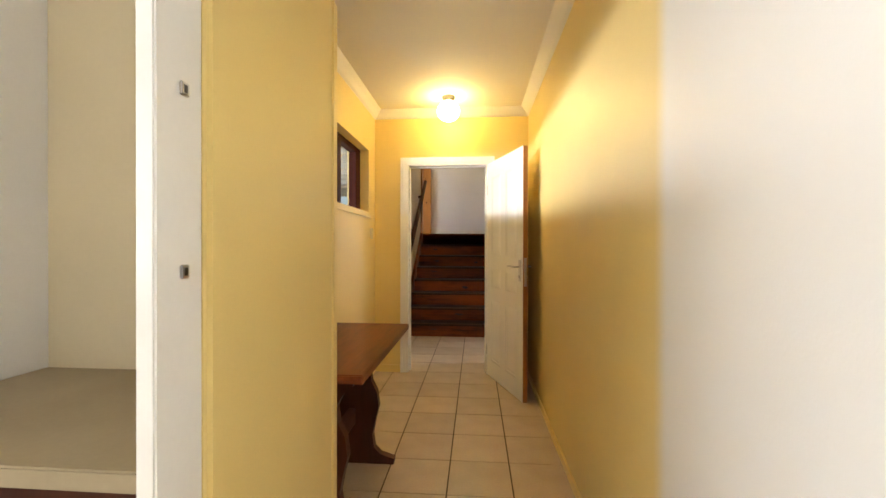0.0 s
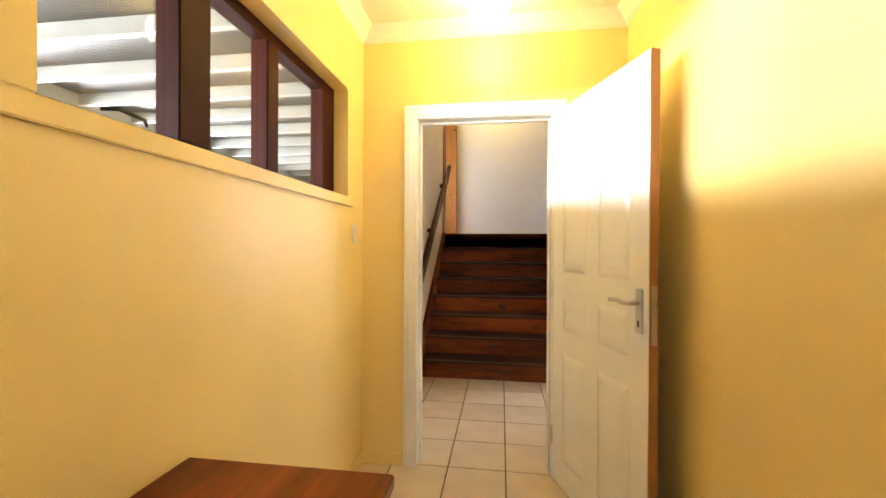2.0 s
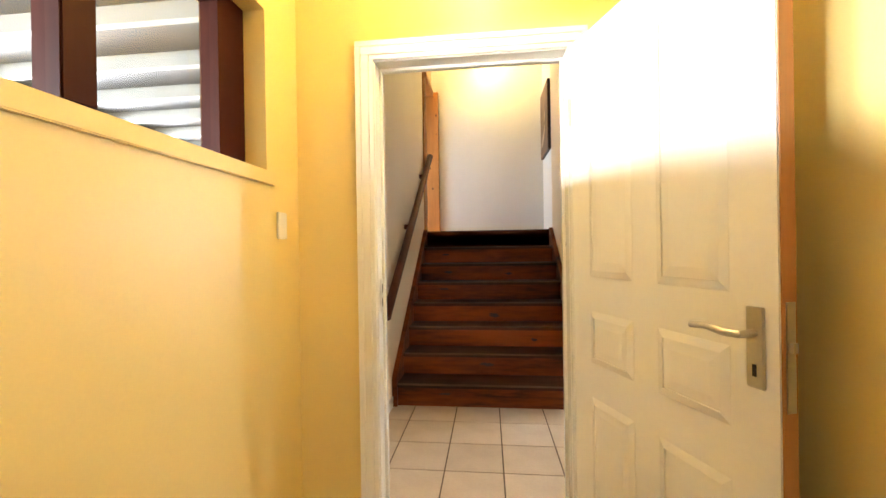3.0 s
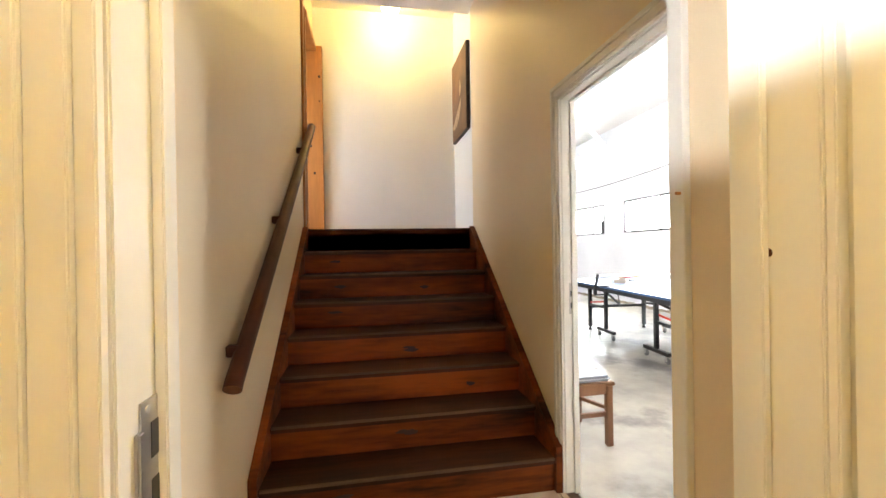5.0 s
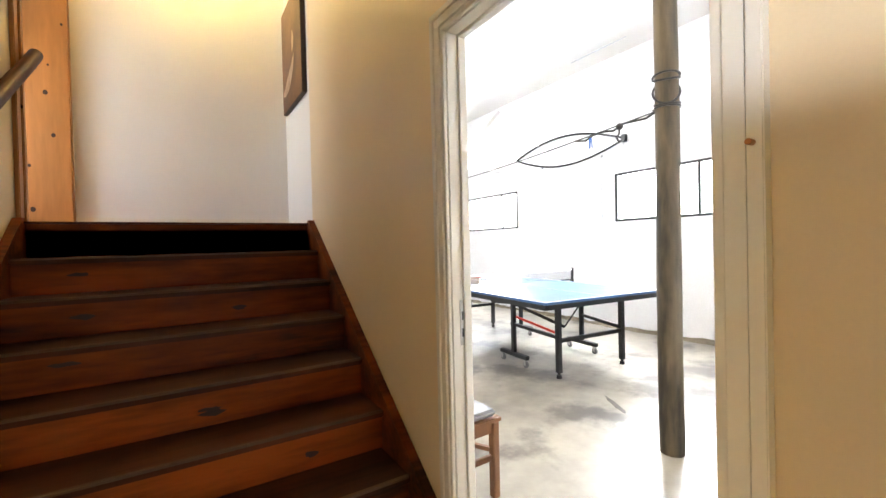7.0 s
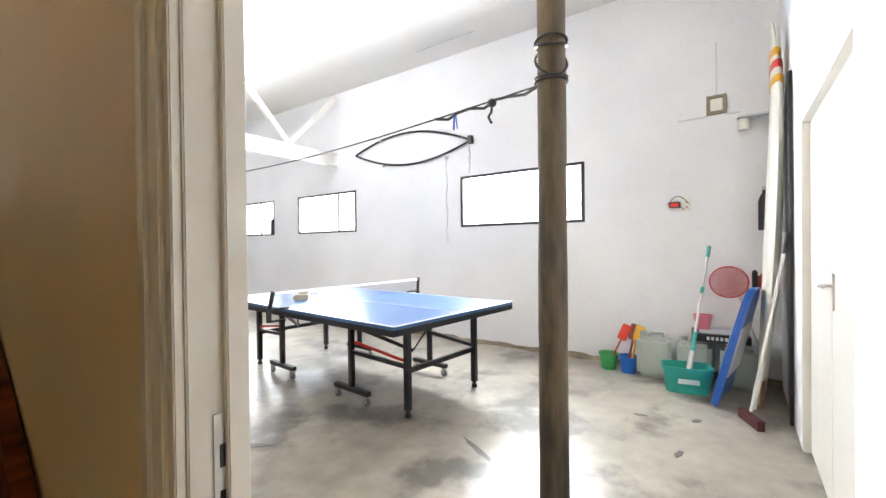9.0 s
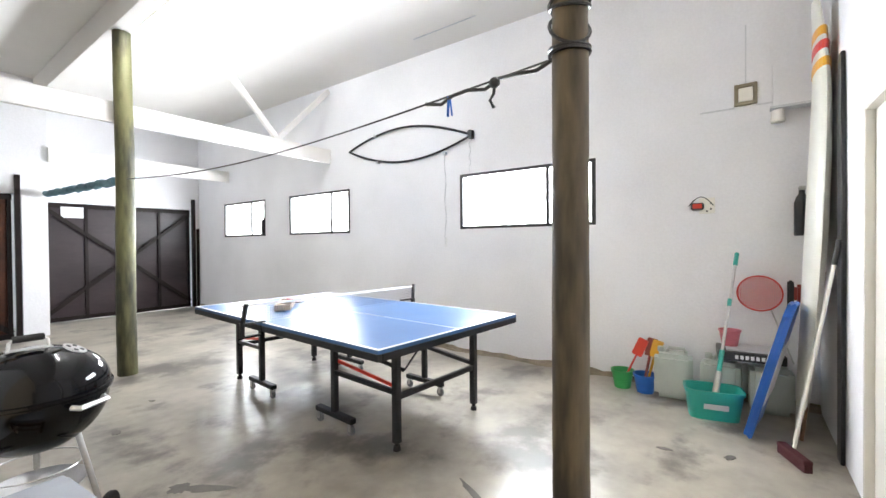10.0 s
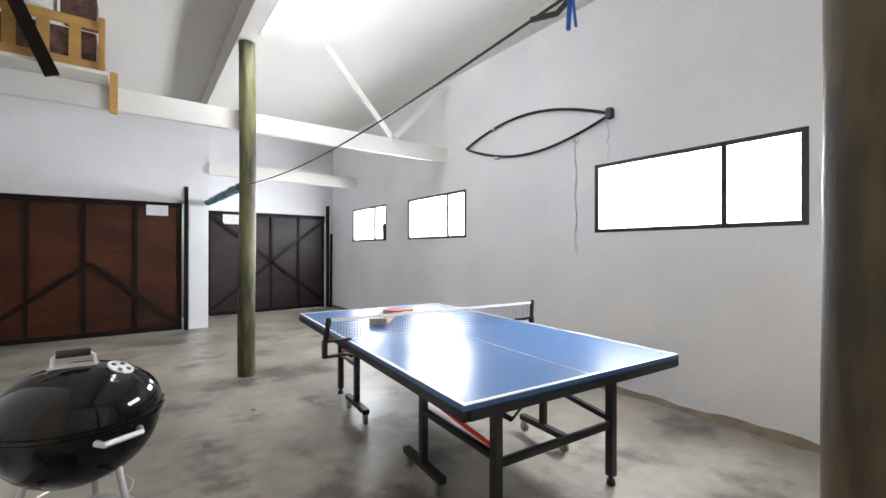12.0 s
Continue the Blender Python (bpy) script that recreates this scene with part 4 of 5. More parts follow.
# ---- kettle grill and stool ----
gr = thing("kettle_grill", "black enamelled kettle charcoal grill with a closed lid", "grill")
bm = bmesh.new()
lathe(bm, [(0.001, 0.405)] + [(0.282 * math.sin(a), 0.68 - 0.275 * math.cos(a)) for a in [i * math.pi / 2 / 14 for i in range(1, 15)]] + [(0.292, 0.682), (0.292, 0.69), (0.27, 0.69)], (0, 0, 0), 56)
part("bowl", bm, ENAMEL, gr, "", 0, True)
bm = bmesh.new()
lathe(bm, [(0.291, 0.692), (0.296, 0.695), (0.296, 0.708), (0.286, 0.712)] + [(0.286 * math.cos(a), 0.712 + 0.205 * math.sin(a) ** 0.95) for a in [i * math.pi / 2 / 14 for i in range(1, 14)]] + [(0.001, 0.917)], (0, 0, 0), 56)
lid = part("lid", bm, ENAMEL, gr, "", 0, True)
bm = bmesh.new()
lathe(bm, [(0.001, 0.0), (0.05, 0.0), (0.05, 0.006), (0.001, 0.008)], (0, 0, 0), 28)
VM = Matrix.Translation((0.135, -0.06, 0.888)) @ Euler((0.24, 0.48, 0)).to_matrix().to_4x4()
bm.transform(VM)
vent = part("vent_disc", bm, ALU, lid, "aluminium vent disc", 0, True)
bm = bmesh.new()
for k in range(4):
    cyl(bm, (0.028 * math.cos(k * 1.57), 0.028 * math.sin(k * 1.57), 0.006), (0.028 * math.cos(k * 1.57), 0.028 * math.sin(k * 1.57), 0.0095), 0.010, n=12)
bm.transform(VM)
part("vent_hole", bm, BLACK, gr)
bm = bmesh.new()
tube(bm, [(-0.09, -0.02, 0.90), (-0.085, -0.02, 0.955), (-0.07, -0.02, 0.965), (0.03, -0.02, 0.965), (0.045, -0.02, 0.955), (0.05, -0.02, 0.905)], 0.007, 8)
box(bm, -0.10, 0.06, -0.05, 0.01, 0.913, 0.919)
hd = part("lid_handle", bm, ALU, gr, "steel handle with a heat shield")
bm = bmesh.new()
cyl(bm, (-0.075, -0.02, 0.968), (0.035, -0.02, 0.968), 0.017)
part("grip", bm, RUBBER, hd, "dark grip", 0.003)
for ang in (-62, 118):
    bm = bmesh.new()
    c, s_ = math.cos(radians(ang)), math.sin(radians(ang))
    tube(bm, [(0.29 * c + 0.075 * s_, 0.29 * s_ - 0.075 * c, 0.66), (0.325 * c + 0.065 * s_, 0.325 * s_ - 0.065 * c, 0.655), (0.325 * c - 0.065 * s_, 0.325 * s_ + 0.065 * c, 0.655), (0.29 * c - 0.075 * s_, 0.29 * s_ + 0.075 * c, 0.66)], 0.013, 8)
    part("side_handle", bm, ALU, gr, "grey side handle", 0, True)
for ang in (-40, 80, 200):
    c, s_ = math.cos(radians(ang)), math.sin(radians(ang))
    bm = bmesh.new()
    cyl(bm, (0.17 * c, 0.17 * s_, 0.47), (0.27 * c, 0.27 * s_, 0.05 if ang != 80 else 0.0), 0.013)
    lg = part("leg", bm, ALU, gr, "aluminium tube leg", 0, True)
    if ang != 80:
        bm = bmesh.new()
        cyl(bm, (0.28 * c - 0.0, 0.28 * s_, 0.075), (0.31 * c, 0.31 * s_, 0.075), 0.075, n=24)
        part("wheel", bm, RUBBER, lg, "black wheel", 0.005)
bm = bmesh.new()
lathe(bm, [(0.001, 0.19), (0.15, 0.2), (0.19, 0.235), (0.192, 0.235), (0.15, 0.196), (0.001, 0.186)], (0, 0, 0), 32)
part("ash_catcher", bm, ALU, gr, "aluminium ash pan", 0, True)
bm = bmesh.new()
tube(bm, [(0.18 * math.cos(k * math.tau / 24), 0.18 * math.sin(k * math.tau / 24), 0.33) for k in range(24)], 0.004, 6, True)
part("wire_ring", bm, STEEL, gr)
gr.matrix_basis = pose(2.315, 9.92, 0) @ Matrix.Diagonal((1, 1, 0.965, 1))

st = thing("stool", "brown wooden stool with a grey padded seat", "stool")
for x in (-0.185, 0.185):
    for y in (-0.185, 0.185):
        part("leg", B((x - 0.02, x + 0.02, y - 0.02, y + 0.02, 0, 0.385)), STOOLWOOD, st, "", 0.004)
for s in (-1, 1):
    part("apron", B((-0.165, 0.165, s * 0.185 - 0.012, s * 0.185 + 0.012, 0.33, 0.385)), STOOLWOOD, st, "", 0.003)
    part("apron", B((s * 0.185 - 0.012, s * 0.185 + 0.012, -0.165, 0.165, 0.33, 0.385)), STOOLWOOD, st, "", 0.003)
    part("stretcher", B((-0.165, 0.165, s * 0.185 - 0.01, s * 0.185 + 0.01, 0.19, 0.22)), STOOLWOOD, st, "", 0.003)
bm = bmesh.new()
bar(bm, (-0.17, 0.17, 0.33), (0.17, -0.17, 0.24), 0.02, 0.02)
part("brace", bm, STOOLWOOD, st)
part("seat_rail", B((-0.215, 0.215, -0.215, 0.215, 0.386, 0.408)), STOOLWOOD, st, "", 0.005)
part("cushion", B((-0.20, 0.20, -0.20, 0.20, 0.409, 0.445)), CUSHION, st, "grey padded seat", 0.016)
st.matrix_basis = pose(2.05, 8.15, 0, 0, 0, 2)
tagged(st, group="stools")
copy_thing(st, pose(2.14, 9.20, 0, 0, 0, 5))

# ---- east wall fittings ----
kf = thing("hoop_frame", "black lens-shaped tube frame hung on the wall", "frame")
yl, yr = 12.11, 9.90
for s, d in ((1, 0.24), (-1, 0.235)):
    bm = bmesh.new()
    pts = []
    for i in range(33):
        u = i / 32
        pts.append((GX - 0.03, yl + (yr - yl) * u, 2.79 - 0.085 * u + s * d * math.sin(math.pi * u) ** 0.9))
    tube(bm, pts, 0.015, 8)
    part("curved_tube", bm, BLACK, kf, "", 0, True)
part("end_clamp", B((GX - 0.07, GX - 0.001, 9.87, 9.93, 2.66, 2.76)), BLACK, kf, "", 0.006)
for y, z in ((11.55, 2.95), (11.5, 2.56), (10.3, 2.53)):
    part("tie", B((GX - 0.05, GX - 0.001, y - 0.02, y + 0.02, z - 0.02, z + 0.02)), GREY, kf)
cord = thing("hanging_strip", "thin pale strips hanging from the black frame", "strip")
for y, z1, z0 in ((10.31, 2.52, 1.36), (9.93, 2.64, 2.26)):
    bm = bmesh.new()
    tube(bm, [(GX - 0.012, y + 0.012 * math.sin(i * 1.3), z1 + (z0 - z1) * i / 12) for i in range(13)], 0.006, 6)
    part("strip", bm, GREY, cord)
part("tag", B((GX - 0.014, GX - 0.010, 10.285, 10.325, 1.32, 1.44)), PAPER, cord, "white paper tag")
so = thing("wall_socket", "white wall socket with a red and black plug", "socket")
part("plate", B((GX - 0.02, GX, 7.38, 7.50, 1.61, 1.75)), GLOSS, so, "", 0.004)
for y, z in ((7.41, 1.70), (7.41, 1.65), (7.44, 1.63)):
    part("hole", B((GX - 0.022, GX - 0.0202, y - 0.006, y + 0.006, z - 0.008, z + 0.008)), BLACK, so)
part("plug", B((GX - 0.07, GX - 0.0205, 7.46, 7.56, 1.645, 1.705)), BLACK, so, "black plug", 0.008)
part("plug_face", B((GX - 0.074, GX - 0.0702, 7.475, 7.545, 1.655, 1.695)), RED, so, "red plug face")
bm = bmesh.new()
tube(bm, [(GX - 0.03, 7.58 - 0.19 * u, 1.68 + 0.08 * math.sin(math.pi * u)) for u in [i / 12 for i in range(13)]], 0.004, 6)
part("flex", bm, BLACK, so)
jb = thing("junction_box", "brown rimmed junction box on the wall", "junction box")
part("rim", B((GX - 0.03, GX, 7.08, 7.11, 2.52, 2.70), (GX - 0.03, GX, 7.21, 7.24, 2.52, 2.70), (GX - 0.03, GX, 7.11, 7.21, 2.67, 2.70), (GX - 0.03, GX, 7.11, 7.21, 2.52, 2.55)), mat("tan_box_rim", (0.30, 0.26, 0.18), 0.6), jb, "", 0.003)
part("cover", B((GX - 0.025, GX, 7.112, 7.208, 2.552, 2.668)), GLOSS, jb, "", 0.004)
part("conduit", B((GX - 0.012, GX, 7.155, 7.165, 2.70, 3.2), (GX - 0.012, GX, 7.24, 7.49, 2.505, 2.515), (GX - 0.012, GX, 6.98, 7.08, 2.505, 2.515)), GREY, jb)
mb = thing("meter_cabinet", "pale grey metal cabinet high on the wall", "cabinet")
part("body", B((GX - 0.07, GX, 6.72, 6.98, 2.45, 2.80)), GARAGE_WALL, mb, "", 0.006)
part("shelf", B((GX - 0.12, GX, 6.72, 7.0, 2.43, 2.448)), GREY, mb)
bm = bmesh.new()
cyl(bm, (GX - 0.08, 6.95, 2.32), (GX - 0.08, 6.95, 2.42), 0.05, 0.045)
part("sensor", bm, GLOSS, mb, "white round sensor", 0.005)
bm = bmesh.new()
lathe(bm, [(0.045, 0), (0.05, 0.01), (0.05, 0.26), (0.035, 0.31), (0.02, 0.33), (0.02, 0.36), (0.001, 0.36)], (GX - 0.06, 6.80, 1.40), 20)
ex = thing("fire_extinguisher", "small black cylinder mounted on the wall", "extinguisher")
part("cylinder", bm, BLACK, ex, "", 0, True)
part("bracket", B((GX - 0.02, GX, 6.77, 6.83, 1.45, 1.70)), STEEL, ex)
part("trigger", B((GX - 0.10, GX - 0.03, 6.78, 6.82, 1.762, 1.79)), STEEL, ex)
bm = bmesh.new()
tube(bm, [(GX - 0.4, 9.6 + 0.9 * i / 8, GZ - 0.012) for i in range(9)], 0.006, 6)
solo("ceiling_crack_strip", bm, GREY, "thin grey cable run along the ceiling", "cable")

# ---- corner clutter ----
def surfboard():
    t = thing("surfboard", "long white surfboard standing in the corner", "surfboard")
    bm = bmesh.new()
    rings = []
    for i in range(29):
        u = i / 28
        z = 3.0 * u
        w = 0.29 * math.sin(math.pi * (0.06 + 0.9 * u)) ** 0.55
        th = 0.055 * math.sin(math.pi * (0.04 + 0.92 * u)) ** 0.5
        y = 0.12 * (1 - u) ** 2 - 0.0 + 0.10 * max(0, u - 0.75) ** 2 * 6
        rings.append([bm.verts.new((w * math.cos(k * math.tau / 18), y + th * math.sin(k * math.tau / 18), z)) for k in range(18)])
    for a, b in zip(rings, rings[1:]):
        for k in range(18):
            bm.faces.new((a[k], a[(k + 1) % 18], b[(k + 1) % 18], b[k]))
    bm.faces.new(rings[0][::-1])
    bm.faces.new(rings[-1])
    part("deck", bm, BOARD, t, "", 0, True)
    for z, c in ((2.50, YELLOW_P), (2.62, RED), (2.72, YELLOW_P)):
        bm = bmesh.new()
        u = z / 3
        w = 0.29 * math.sin(math.pi * (0.06 + 0.9 * u)) ** 0.55
        th = 0.057 * math.sin(math.pi * (0.04 + 0.92 * u)) ** 0.5
        y = 0.12 * (1 - u) ** 2 + 0.10 * max(0, u - 0.75) ** 2 * 6
        prism(bm, [((w + 0.002) * math.cos(k * math.tau / 18), y + (th + 0.002) * math.sin(k * math.tau / 18), z) for k in range(18)], (0, 0, 0.06))
        part("stripe", bm, c, t)
    return t


sb = surfboard()
sb.matrix_basis = pose(5.72, 6.737, 0)
bm = bmesh.new()
prism(bm, [(5.27, 6.684, 0.0), (5.39, 6.684, 0.0), (5.41, 6.684, 1.6), (5.38, 6.684, 2.5), (5.30, 6.684, 2.5), (5.26, 6.684, 1.6)], (0, 0.022, 0))
solo("board_bag", bm, BLACK, "black board bag standing beside the surfboard", "bag", 0.004)


def bodyboard():
    t = thing("bodyboard", "blue and white foam bodyboard leaning on the cans", "bodyboard")
    out = [(-0.24, 0.0), (-0.27, 0.25), (-0.26, 0.6), (-0.2, 0.88), (-0.1, 0.96), (0.1, 0.96), (0.2, 0.88), (0.26, 0.6), (0.27, 0.25), (0.24, 0.0), (0.1, 0.05), (-0.1, 0.05)]
    bm = bmesh.new()
    prism(bm, [(x, 0.0, z) for x, z in out], (0, 0.03, 0))
    part("deck", bm, BLUE, t, "", 0.008)
    bm = bmesh.new()
    prism(bm, [(x * 0.97, 0.0305, 0.01 + z * 0.98) for x, z in out], (0, 0.022, 0))
    part("slick", bm, BLUE, t, "", 0.006)
    part("band", B((-0.235, 0.25, -0.006, -0.0005, 0.26, 0.66), (-0.235, 0.25, 0.053, 0.057, 0.26, 0.66)), WHITE_LINE, t, "wide white band")
    return t


bb = bodyboard()
bb.matrix_basis = pose(5.60, 7.10, 0.0, 14, 0, -9)
tub = thing("mop_bucket", "teal plastic mop bucket on the floor", "bucket")
bm = bmesh.new()
lo, hi, ins, bot = [], [], [], []
shape = [(math.copysign(abs(math.cos(a)) ** 0.45, math.cos(a)), math.copysign(abs(math.sin(a)) ** 0.45, math.sin(a))) for a in [k * math.tau / 32 for k in range(32)]]
rings = [[bm.verts.new((x * w, y * d, z)) for x, y in shape] for w, d, z in ((0.165, 0.10, 0), (0.19, 0.125, 0.20), (0.20, 0.135, 0.20), (0.20, 0.135, 0.225), (0.188, 0.122, 0.225), (0.16, 0.095, 0.02))]
for a, b in zip(rings, rings[1:]):
    for k in range(32):
        bm.faces.new((a[k], a[(k + 1) % 32], b[(k + 1) % 32], b[k]))
bm.faces.new(rings[0][::-1])
bm.faces.new(rings[-1])
part("tub", bm, TEAL, tub, "", 0, True)
part("label", B((-0.08, 0.08, -0.130, -0.1215, 0.09, 0.13)), GREY, tub, "faded printed label", 0.003)
tub.matrix_basis = pose(5.69, 7.37, 0, 0, 0, -78)
mop = thing("mop", "mop with a teal and steel handle in the bucket", "mop")
p0, p1 = Vector((5.70, 7.36, 0.13)), Vector((6.13, 7.22, 1.26))
for n, u0, u1, r, c in (("socket", 0.0, 0.18, 0.024, STEEL), ("sleeve", 0.18, 0.32, 0.018, TEAL), ("handle", 0.32, 0.62, 0.012, ALU), ("joint", 0.62, 0.67, 0.016, TEAL), ("handle", 0.67, 0.91, 0.012, ALU), ("grip", 0.91, 1.0, 0.017, TEAL)):
    bm = bmesh.new()
    cyl(bm, p0.lerp(p1, u0), p0.lerp(p1, u1), r)
    part(n, bm, c, mop, "", 0.002)
bm = bmesh.new()
for k in range(14):
    a_ = k * math.tau / 14
    tube(bm, [p0 + Vector((0.01 * math.cos(a_), 0.01 * math.sin(a_), 0)), p0 + Vector((0.05 * math.cos(a_), 0.05 * math.sin(a_), -0.04)), p0 + Vector((0.06 * math.cos(a_), 0.06 * math.sin(a_), -0.10))], 0.006, 6)
part("mop_head", bm, GREY, mop, "grey cotton strands")


def jerrycan(x, y, rz, s=1.0):
    t = thing("jerrycan", "milky translucent plastic jerrycan on the floor", "jerrycan", "jerrycans")
    part("body", B((-0.12, 0.12, -0.14, 0.14, 0, 0.36)), CAN, t, "", 0.035, True)
    bm = bmesh.new()
    tube(bm, [(0, -0.09, 0.355), (0, -0.08, 0.395), (0, 0.03, 0.395), (0, 0.05, 0.355)], 0.014, 8)
    part("handle", bm, CAN, t, "", 0, True)
    bm = bmesh.new()
    cyl(bm, (0, 0.09, 0.355), (0, 0.09, 0.40), 0.028)
    part("cap", bm, CAN, t, "", 0.004)
    t.matrix_basis = pose(x, y, 0, 0, 0, rz) @ Matrix.Scale(s, 4)


jerrycan(6.02, 7.68, 6, 1.06)
jerrycan(6.07, 7.33, -4)
jerrycan(6.06, 7.0, 3)


def pail(x, y, c, label, cat="bucket", s=1.0, z=0):
    t = thing("toy_bucket", label, cat, "toy buckets")
    bm = bmesh.new()
    lathe(bm, [(0.07, 0), (0.095, 0.15), (0.103, 0.15), (0.103, 0.165), (0.092, 0.165), (0.066, 0.012)], (0, 0, 0), 28)
    part("pail", bm, c, t, "", 0, True)
    bm = bmesh.new()
    tube(bm, [(0.1 * math.cos(a), -0.02 - 0.03 * math.sin(a), 0.16 - 0.06 * math.sin(a) * 0.3) for a in [i * math.pi / 10 for i in range(11)]], 0.004, 6)
    part("bail", bm, c, t)
    t.matrix_basis = pose(x, y, z) @ Matrix.Scale(s, 4)


pail(6.0, 8.10, GREEN, "green toy sand bucket on the floor")
pail(5.97, 7.90, BLUE, "blue toy sand bucket on the floor")


def spade(p, tip, c, label):
    t = thing("toy_spade", label, "toy spade", "toy spades")
    a, b = Vector(p), Vector(tip)
    bm = bmesh.new()
    bar(bm, a, a.lerp(b, 0.62), 0.022, 0.014)
    part("shaft", bm, c, t, "", 0.003)
    bm = bmesh.new()
    bar(bm, a.lerp(b, 0.62), b, 0.02, 0.09, (0, 1, 0))
    part("blade", bm, c, t, "", 0.006)


spade((5.99, 8.09, 0.06), (6.05, 7.92, 0.46), RED, "red plastic toy spade in a bucket")
spade((5.96, 7.91, 0.06), (6.08, 7.85, 0.47), mat("dark_red_plastic", (0.22, 0.02, 0.015), 0.4), "dark red plastic toy spade in a bucket")
spade((5.98, 7.89, 0.06), (6.06, 7.80, 0.46), YELLOW_P, "yellow plastic toy spade in a bucket")
cr = thing("drinks_tray", "black printed cardboard tray lying on the jerrycans", "tray")
part("tray", B((-0.16, 0.16, -0.22, 0.22, 0, 0.07)), BLACK, cr, "", 0.004)
for i in range(7):
    part("print_bar", B((-0.1625, -0.1605, -0.12 + i * 0.034, -0.098 + i * 0.034, 0.02, 0.05)), WHITE_LINE, cr)
part("plates", B((-0.12, 0.12, -0.16, 0.16, 0.071, 0.085)), GREY, cr, "pale stacked sheets", 0.004)
cr.matrix_basis = pose(6.06, 7.14, 0.402, 0, 0, 5)
pail(6.08, 7.27, PINK, "pink toy bucket on the tray", s=0.8, z=0.488)
ln = thing("fishing_net", "red hoop landing net leaning on the wall", "net")
NC = Vector((6.14, 7.07, 0.93))
bm = bmesh.new()
ring = [NC + Vector((0.03 * math.sin(k * math.tau / 32), 0.15 * math.cos(k * math.tau / 32), 0.14 * math.sin(k * math.tau / 32))) for k in range(32)]
tube(bm, ring, 0.006, 6, True)
part("hoop", bm, RED, ln)
bm = bmesh.new()
for k in range(-12, 13):
    k = k / 1.85
    h = math.sqrt(max(0, 1 - (k / 7) ** 2))
    tube(bm, [NC + Vector((0.045 * (1 - (j / 6) ** 2), 0.15 * k / 7, 0.14 * h * j / 6)) for j in range(-6, 7)], 0.0016, 4)
    tube(bm, [NC + Vector((0.045 * (1 - (j / 6) ** 2), 0.15 * h * j / 6, 0.14 * k / 7)) for j in range(-6, 7)], 0.0016, 4)
tagged(part("mesh_bag", bm, RED, ln, "red mesh"), kind="stuff")
bm = bmesh.new()
cyl(bm, NC + Vector((0, -0.07, -0.11)), (6.05, 6.86, 0.40), 0.006)
part("handle", bm, ALU, ln)
br = thing("broom", "push broom with a white handle and maroon bristles", "broom")
bm = bmesh.new()
cyl(bm, (5.16, 6.93, 0.09), (5.28, 6.72, 1.31), 0.010)
part("handle", bm, GLOSS, br, "white painted handle")
bm = bmesh.new()
cyl(bm, (5.28, 6.72, 1.31), (5.285, 6.712, 1.36), 0.016)
cyl(bm, (5.27, 6.738, 1.21), (5.28, 6.72, 1.31), 0.0145)
part("grip", bm, BLACK, br)
bm = bmesh.new()
box(bm, -0.13, 0.13, -0.026, 0.026, 0.045, 0.07)
bm.transform(pose(5.16, 6.93, 0, 0, 0, 25))
part("head", bm, MAROON, br, "", 0.004)
bm = bmesh.new()
for i in range(26):
    for j in (-1, 0, 1):
        x = -0.125 + i * 0.01
        box(bm, x - 0.004, x + 0.004, j * 0.016 - 0.006, j * 0.016 + 0.006, 0.0, 0.045)
bm.transform(pose(5.16, 6.93, 0, 0, 0, 25))
tagged(part("bristles", bm, MAROON, br), kind="stuff")
for a_, b_, c, lab in (((5.55, 6.86, 0), (5.62, 6.74, 1.15), STOOLWOOD, "brown wooden stick leaning on the wall"), ((5.50, 6.90, 0), (5.58, 6.74, 0.95), GLOSS, "white stick leaning on the wall")):
    bm = bmesh.new()
    cyl(bm, a_, b_, 0.012)
    solo("leaning_stick", bm, c, lab, "stick", group="leaning sticks")
rk = thing("tool_head", "red and black hand tool hanging by the surfboard", "tool")
part("body", B((6.02, 6.10, 6.76, 6.86, 0.88, 1.02)), mat("rust_red", (0.30, 0.04, 0.03), 0.5), rk, "", 0.02)
part("grip", B((6.03, 6.09, 6.86, 6.90, 0.80, 1.05)), BLACK, rk, "", 0.01)
part("hook", B((6.10, GX, 6.79, 6.82, 0.98, 1.0)), STEEL, rk)

# ---- things stored on the tie beam ----
shf = thing("loft_board", "white board laid along the tie beam", "board")
part("board", B((0.3, 2.28, 12.30, 12.68, 2.905, 2.935)), GLOSS, shf)
pal = thing("slatted_crate", "yellow pine slatted crate on the tie beam", "crate")
for x in (0.9, 1.35, 2.22):
    part("post", B((x, x + 0.045, 12.30, 12.345, 2.936, 3.40)), PINE_LIGHT, pal, "", 0.004)
for z in (2.94, 3.30):
    part("rail", B((0.9, 2.26, 12.345, 12.37, z, z + 0.08)), PINE_LIGHT, pal, "", 0.004)
for i in range(6):
    part("slat", B((1.02 + i * 0.2, 1.10 + i * 0.2, 12.346, 12.366, 3.02, 3.30)), PINE_LIGHT, pal)
part("packaging", B((0.93, 2.2, 12.38, 12.66, 2.94, 3.28)), BOXPRINT, pal, "dark printed packaging", 0.01)
bm = B((2.285, 2.345, 12.53, 12.588, 2.64, 3.02))
solo("pine_upright", bm, PINE_LIGHT, "yellow pine block clamped to the tie beam", "timber", 0.004)
bm = bmesh.new()
bar(bm, (1.55, 12.26, 3.75), (1.93, 12.26, 2.80), 0.10, 0.03, (0, 1, 0))
solo("grey_plank", bm, GATE_FRAME, "dark grey plank leaning against the crate", "plank")
bm = bmesh.new()
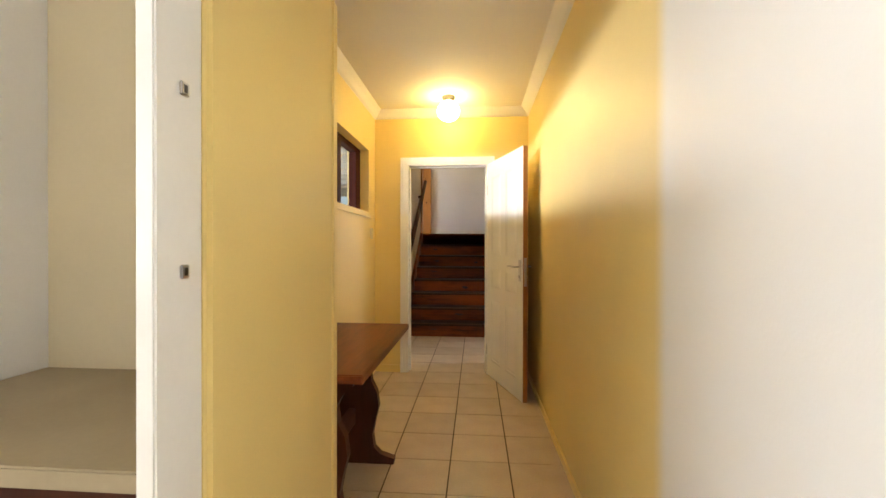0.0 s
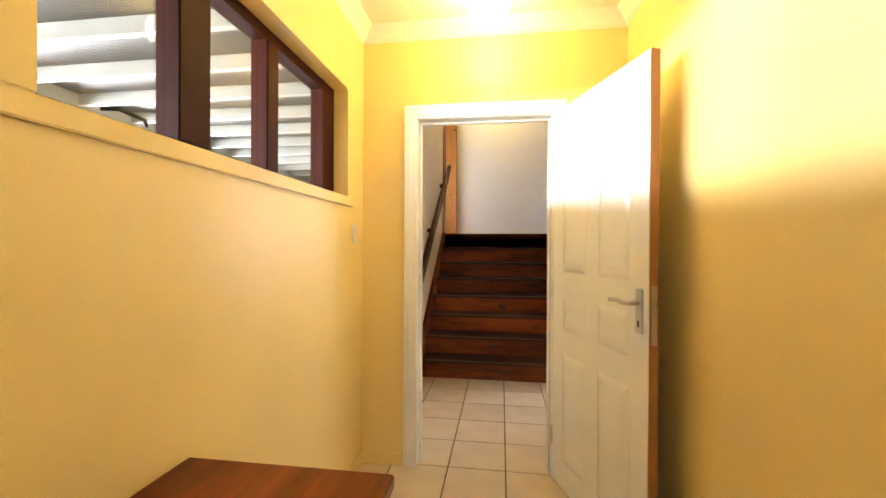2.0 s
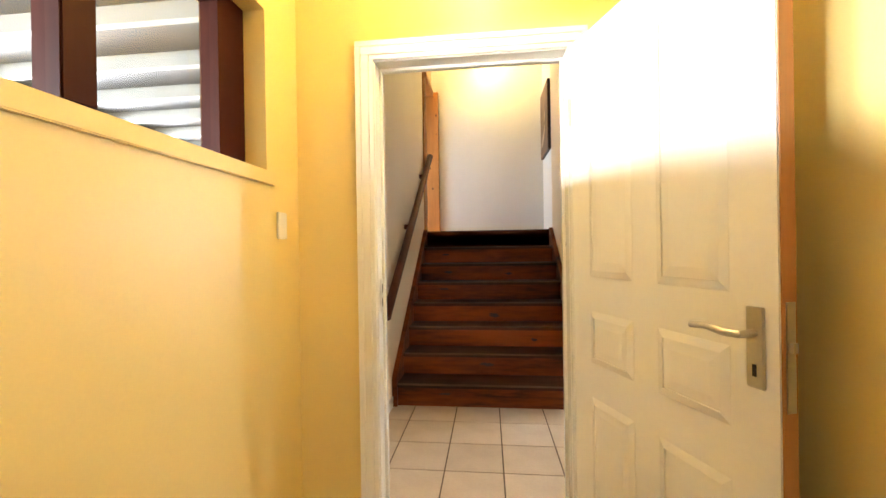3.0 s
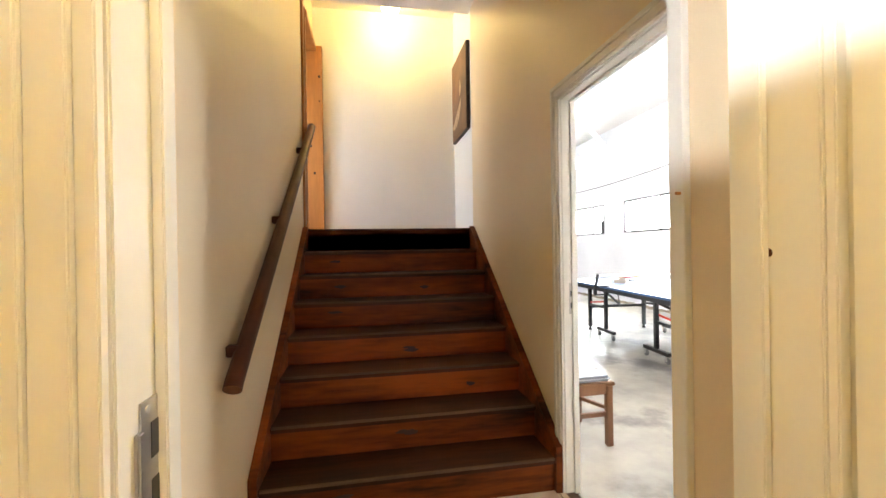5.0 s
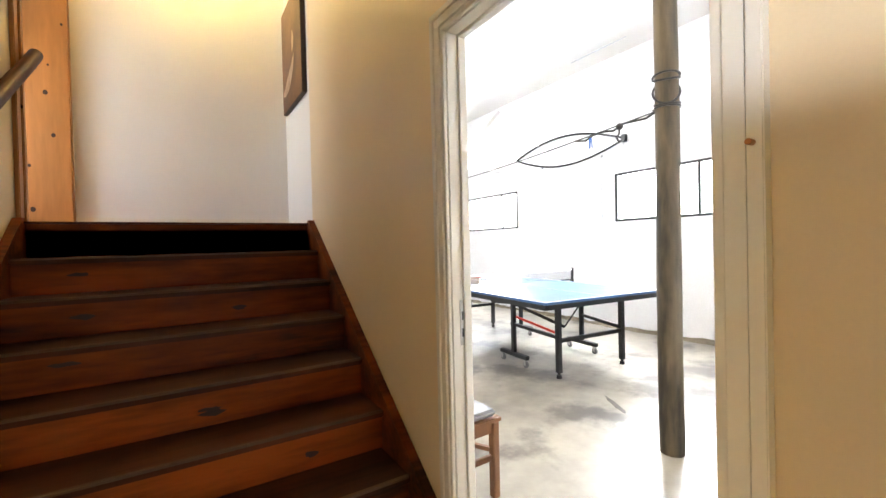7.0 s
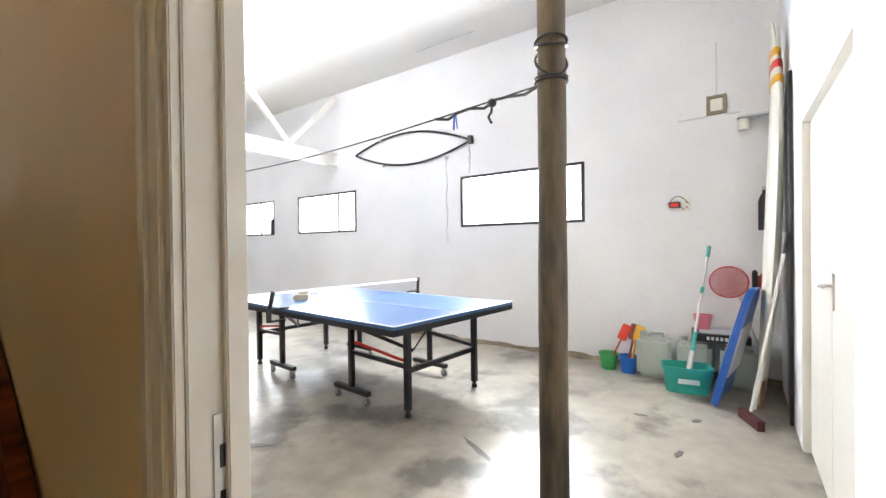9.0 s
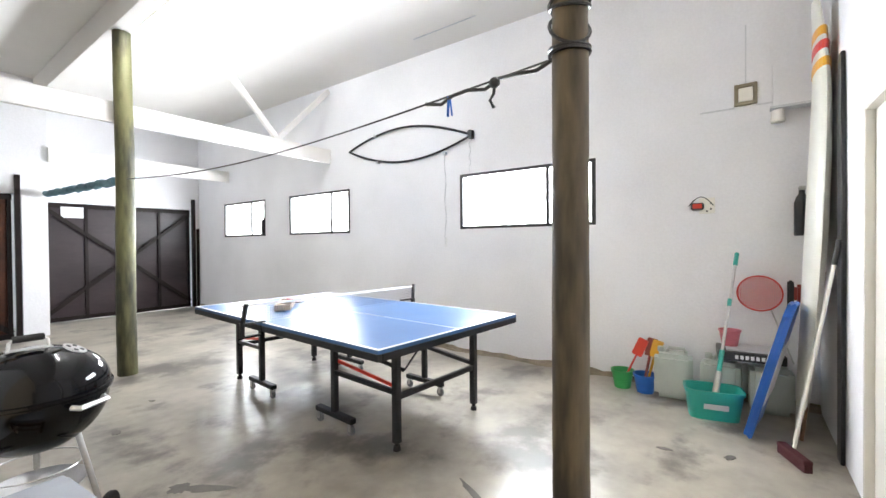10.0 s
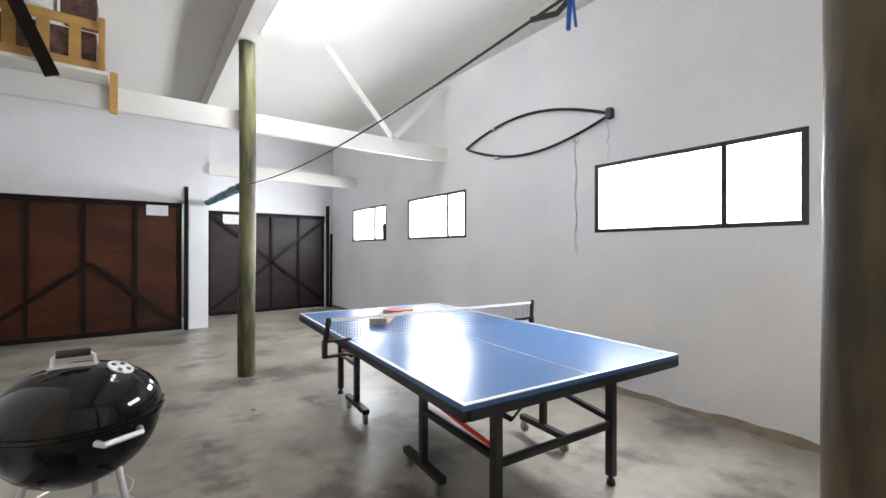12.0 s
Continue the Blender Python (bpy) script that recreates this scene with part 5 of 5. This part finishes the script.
lathe(bm, [(0.10, 0), (0.13, 0.03), (0.13, 0.30), (0.11, 0.36), (0.001, 0.37)], (1.80, 12.50, 3.385), 28)
solo("white_drum", bm, GLOSS, "white plastic drum standing on the crate", "drum", smooth=True)
solo("printed_box", B((1.96, 2.20, 12.40, 12.64, 3.385, 3.62)), BOXPRINT, "dark patterned box standing on the crate", "box", 0.008)

# ---- damp marks on the garage floor ----
random.seed(11)
DAMP = mat("dark_damp_mark", (0.12, 0.105, 0.09), 0.35, dark=0.6, scale=12, fine=60, bump=0.1)
for cx, cy, w, l, rz in ((2.95, 9.62, 0.035, 0.16, 35), (2.86, 9.75, 0.05, 0.06, 0), (3.75, 8.35, 0.025, 0.17, -30), (4.9, 7.6, 0.02, 0.05, 10), (5.0, 7.25, 0.025, 0.04, 60), (2.9, 10.9, 0.03, 0.05, 0), (4.4, 7.3, 0.02, 0.06, 80), (3.3, 11.4, 0.02, 0.03, 20), (2.7, 12.1, 0.015, 0.03, 0)):
    bm = bmesh.new()
    n = 18
    ring = [((w * (0.7 + 0.5 * random.random())) * math.cos(k * math.tau / n), (l * (0.7 + 0.5 * random.random())) * math.sin(k * math.tau / n), 0.0) for k in range(n)]
    prism(bm, ring, (0, 0, 0.0015))
    bm.transform(pose(cx, cy, 0.0004, 0, 0, rz))
    structure("floor_stain", bm, DAMP, "dark damp mark on the screed floor", "stain")

# ---- floor tiles ----
TP = 0.329
tile_mesh = mesh("tile", B((-0.1605, 0.1605, -0.1605, 0.1605, -0.006, 0.0)), TILE, 0.0)
for i in range(-6, 6):
    for j in range(-14, 10):
        x0, y0 = 0.715 + i * TP, 4.68 + j * TP
        cx, cy = x0 + TP / 2, y0 + TP / 2
        if not (0.25 < cx + 0.165 and cx - 0.165 < XR and 0.4 < cy < 7.60) and not (cy < 2.3 and cx > -1.3 and cx < XR):
            continue
        t = new("tile", tile_mesh)
        t.location = (cx, cy, 0.0)
        if cx + 0.1605 > XR:
            s = (XR - (cx - 0.1605)) / 0.321
            t.scale.x, t.location.x = s, cx - 0.1605 + s * 0.1605
        t.parent = floor

# the corridor and all that hangs in it stand a little west of the stairwell's line
CORRIDOR = ("wall_corridor", "wall_cupboard", "wall_room", "ceiling_corridor", "trim_co", "baseboard", "door_1", "door_frame_1", "window_4",
            "built_in_cupboard", "cupboard_frame", "light_switch", "trestle_table", "timer_switch")
for ob in list(bpy.data.objects):
    if ob.parent is None and ob.name.startswith(CORRIDOR) and ob.name != "baseboard_landing":
        ob.location.x += -0.055
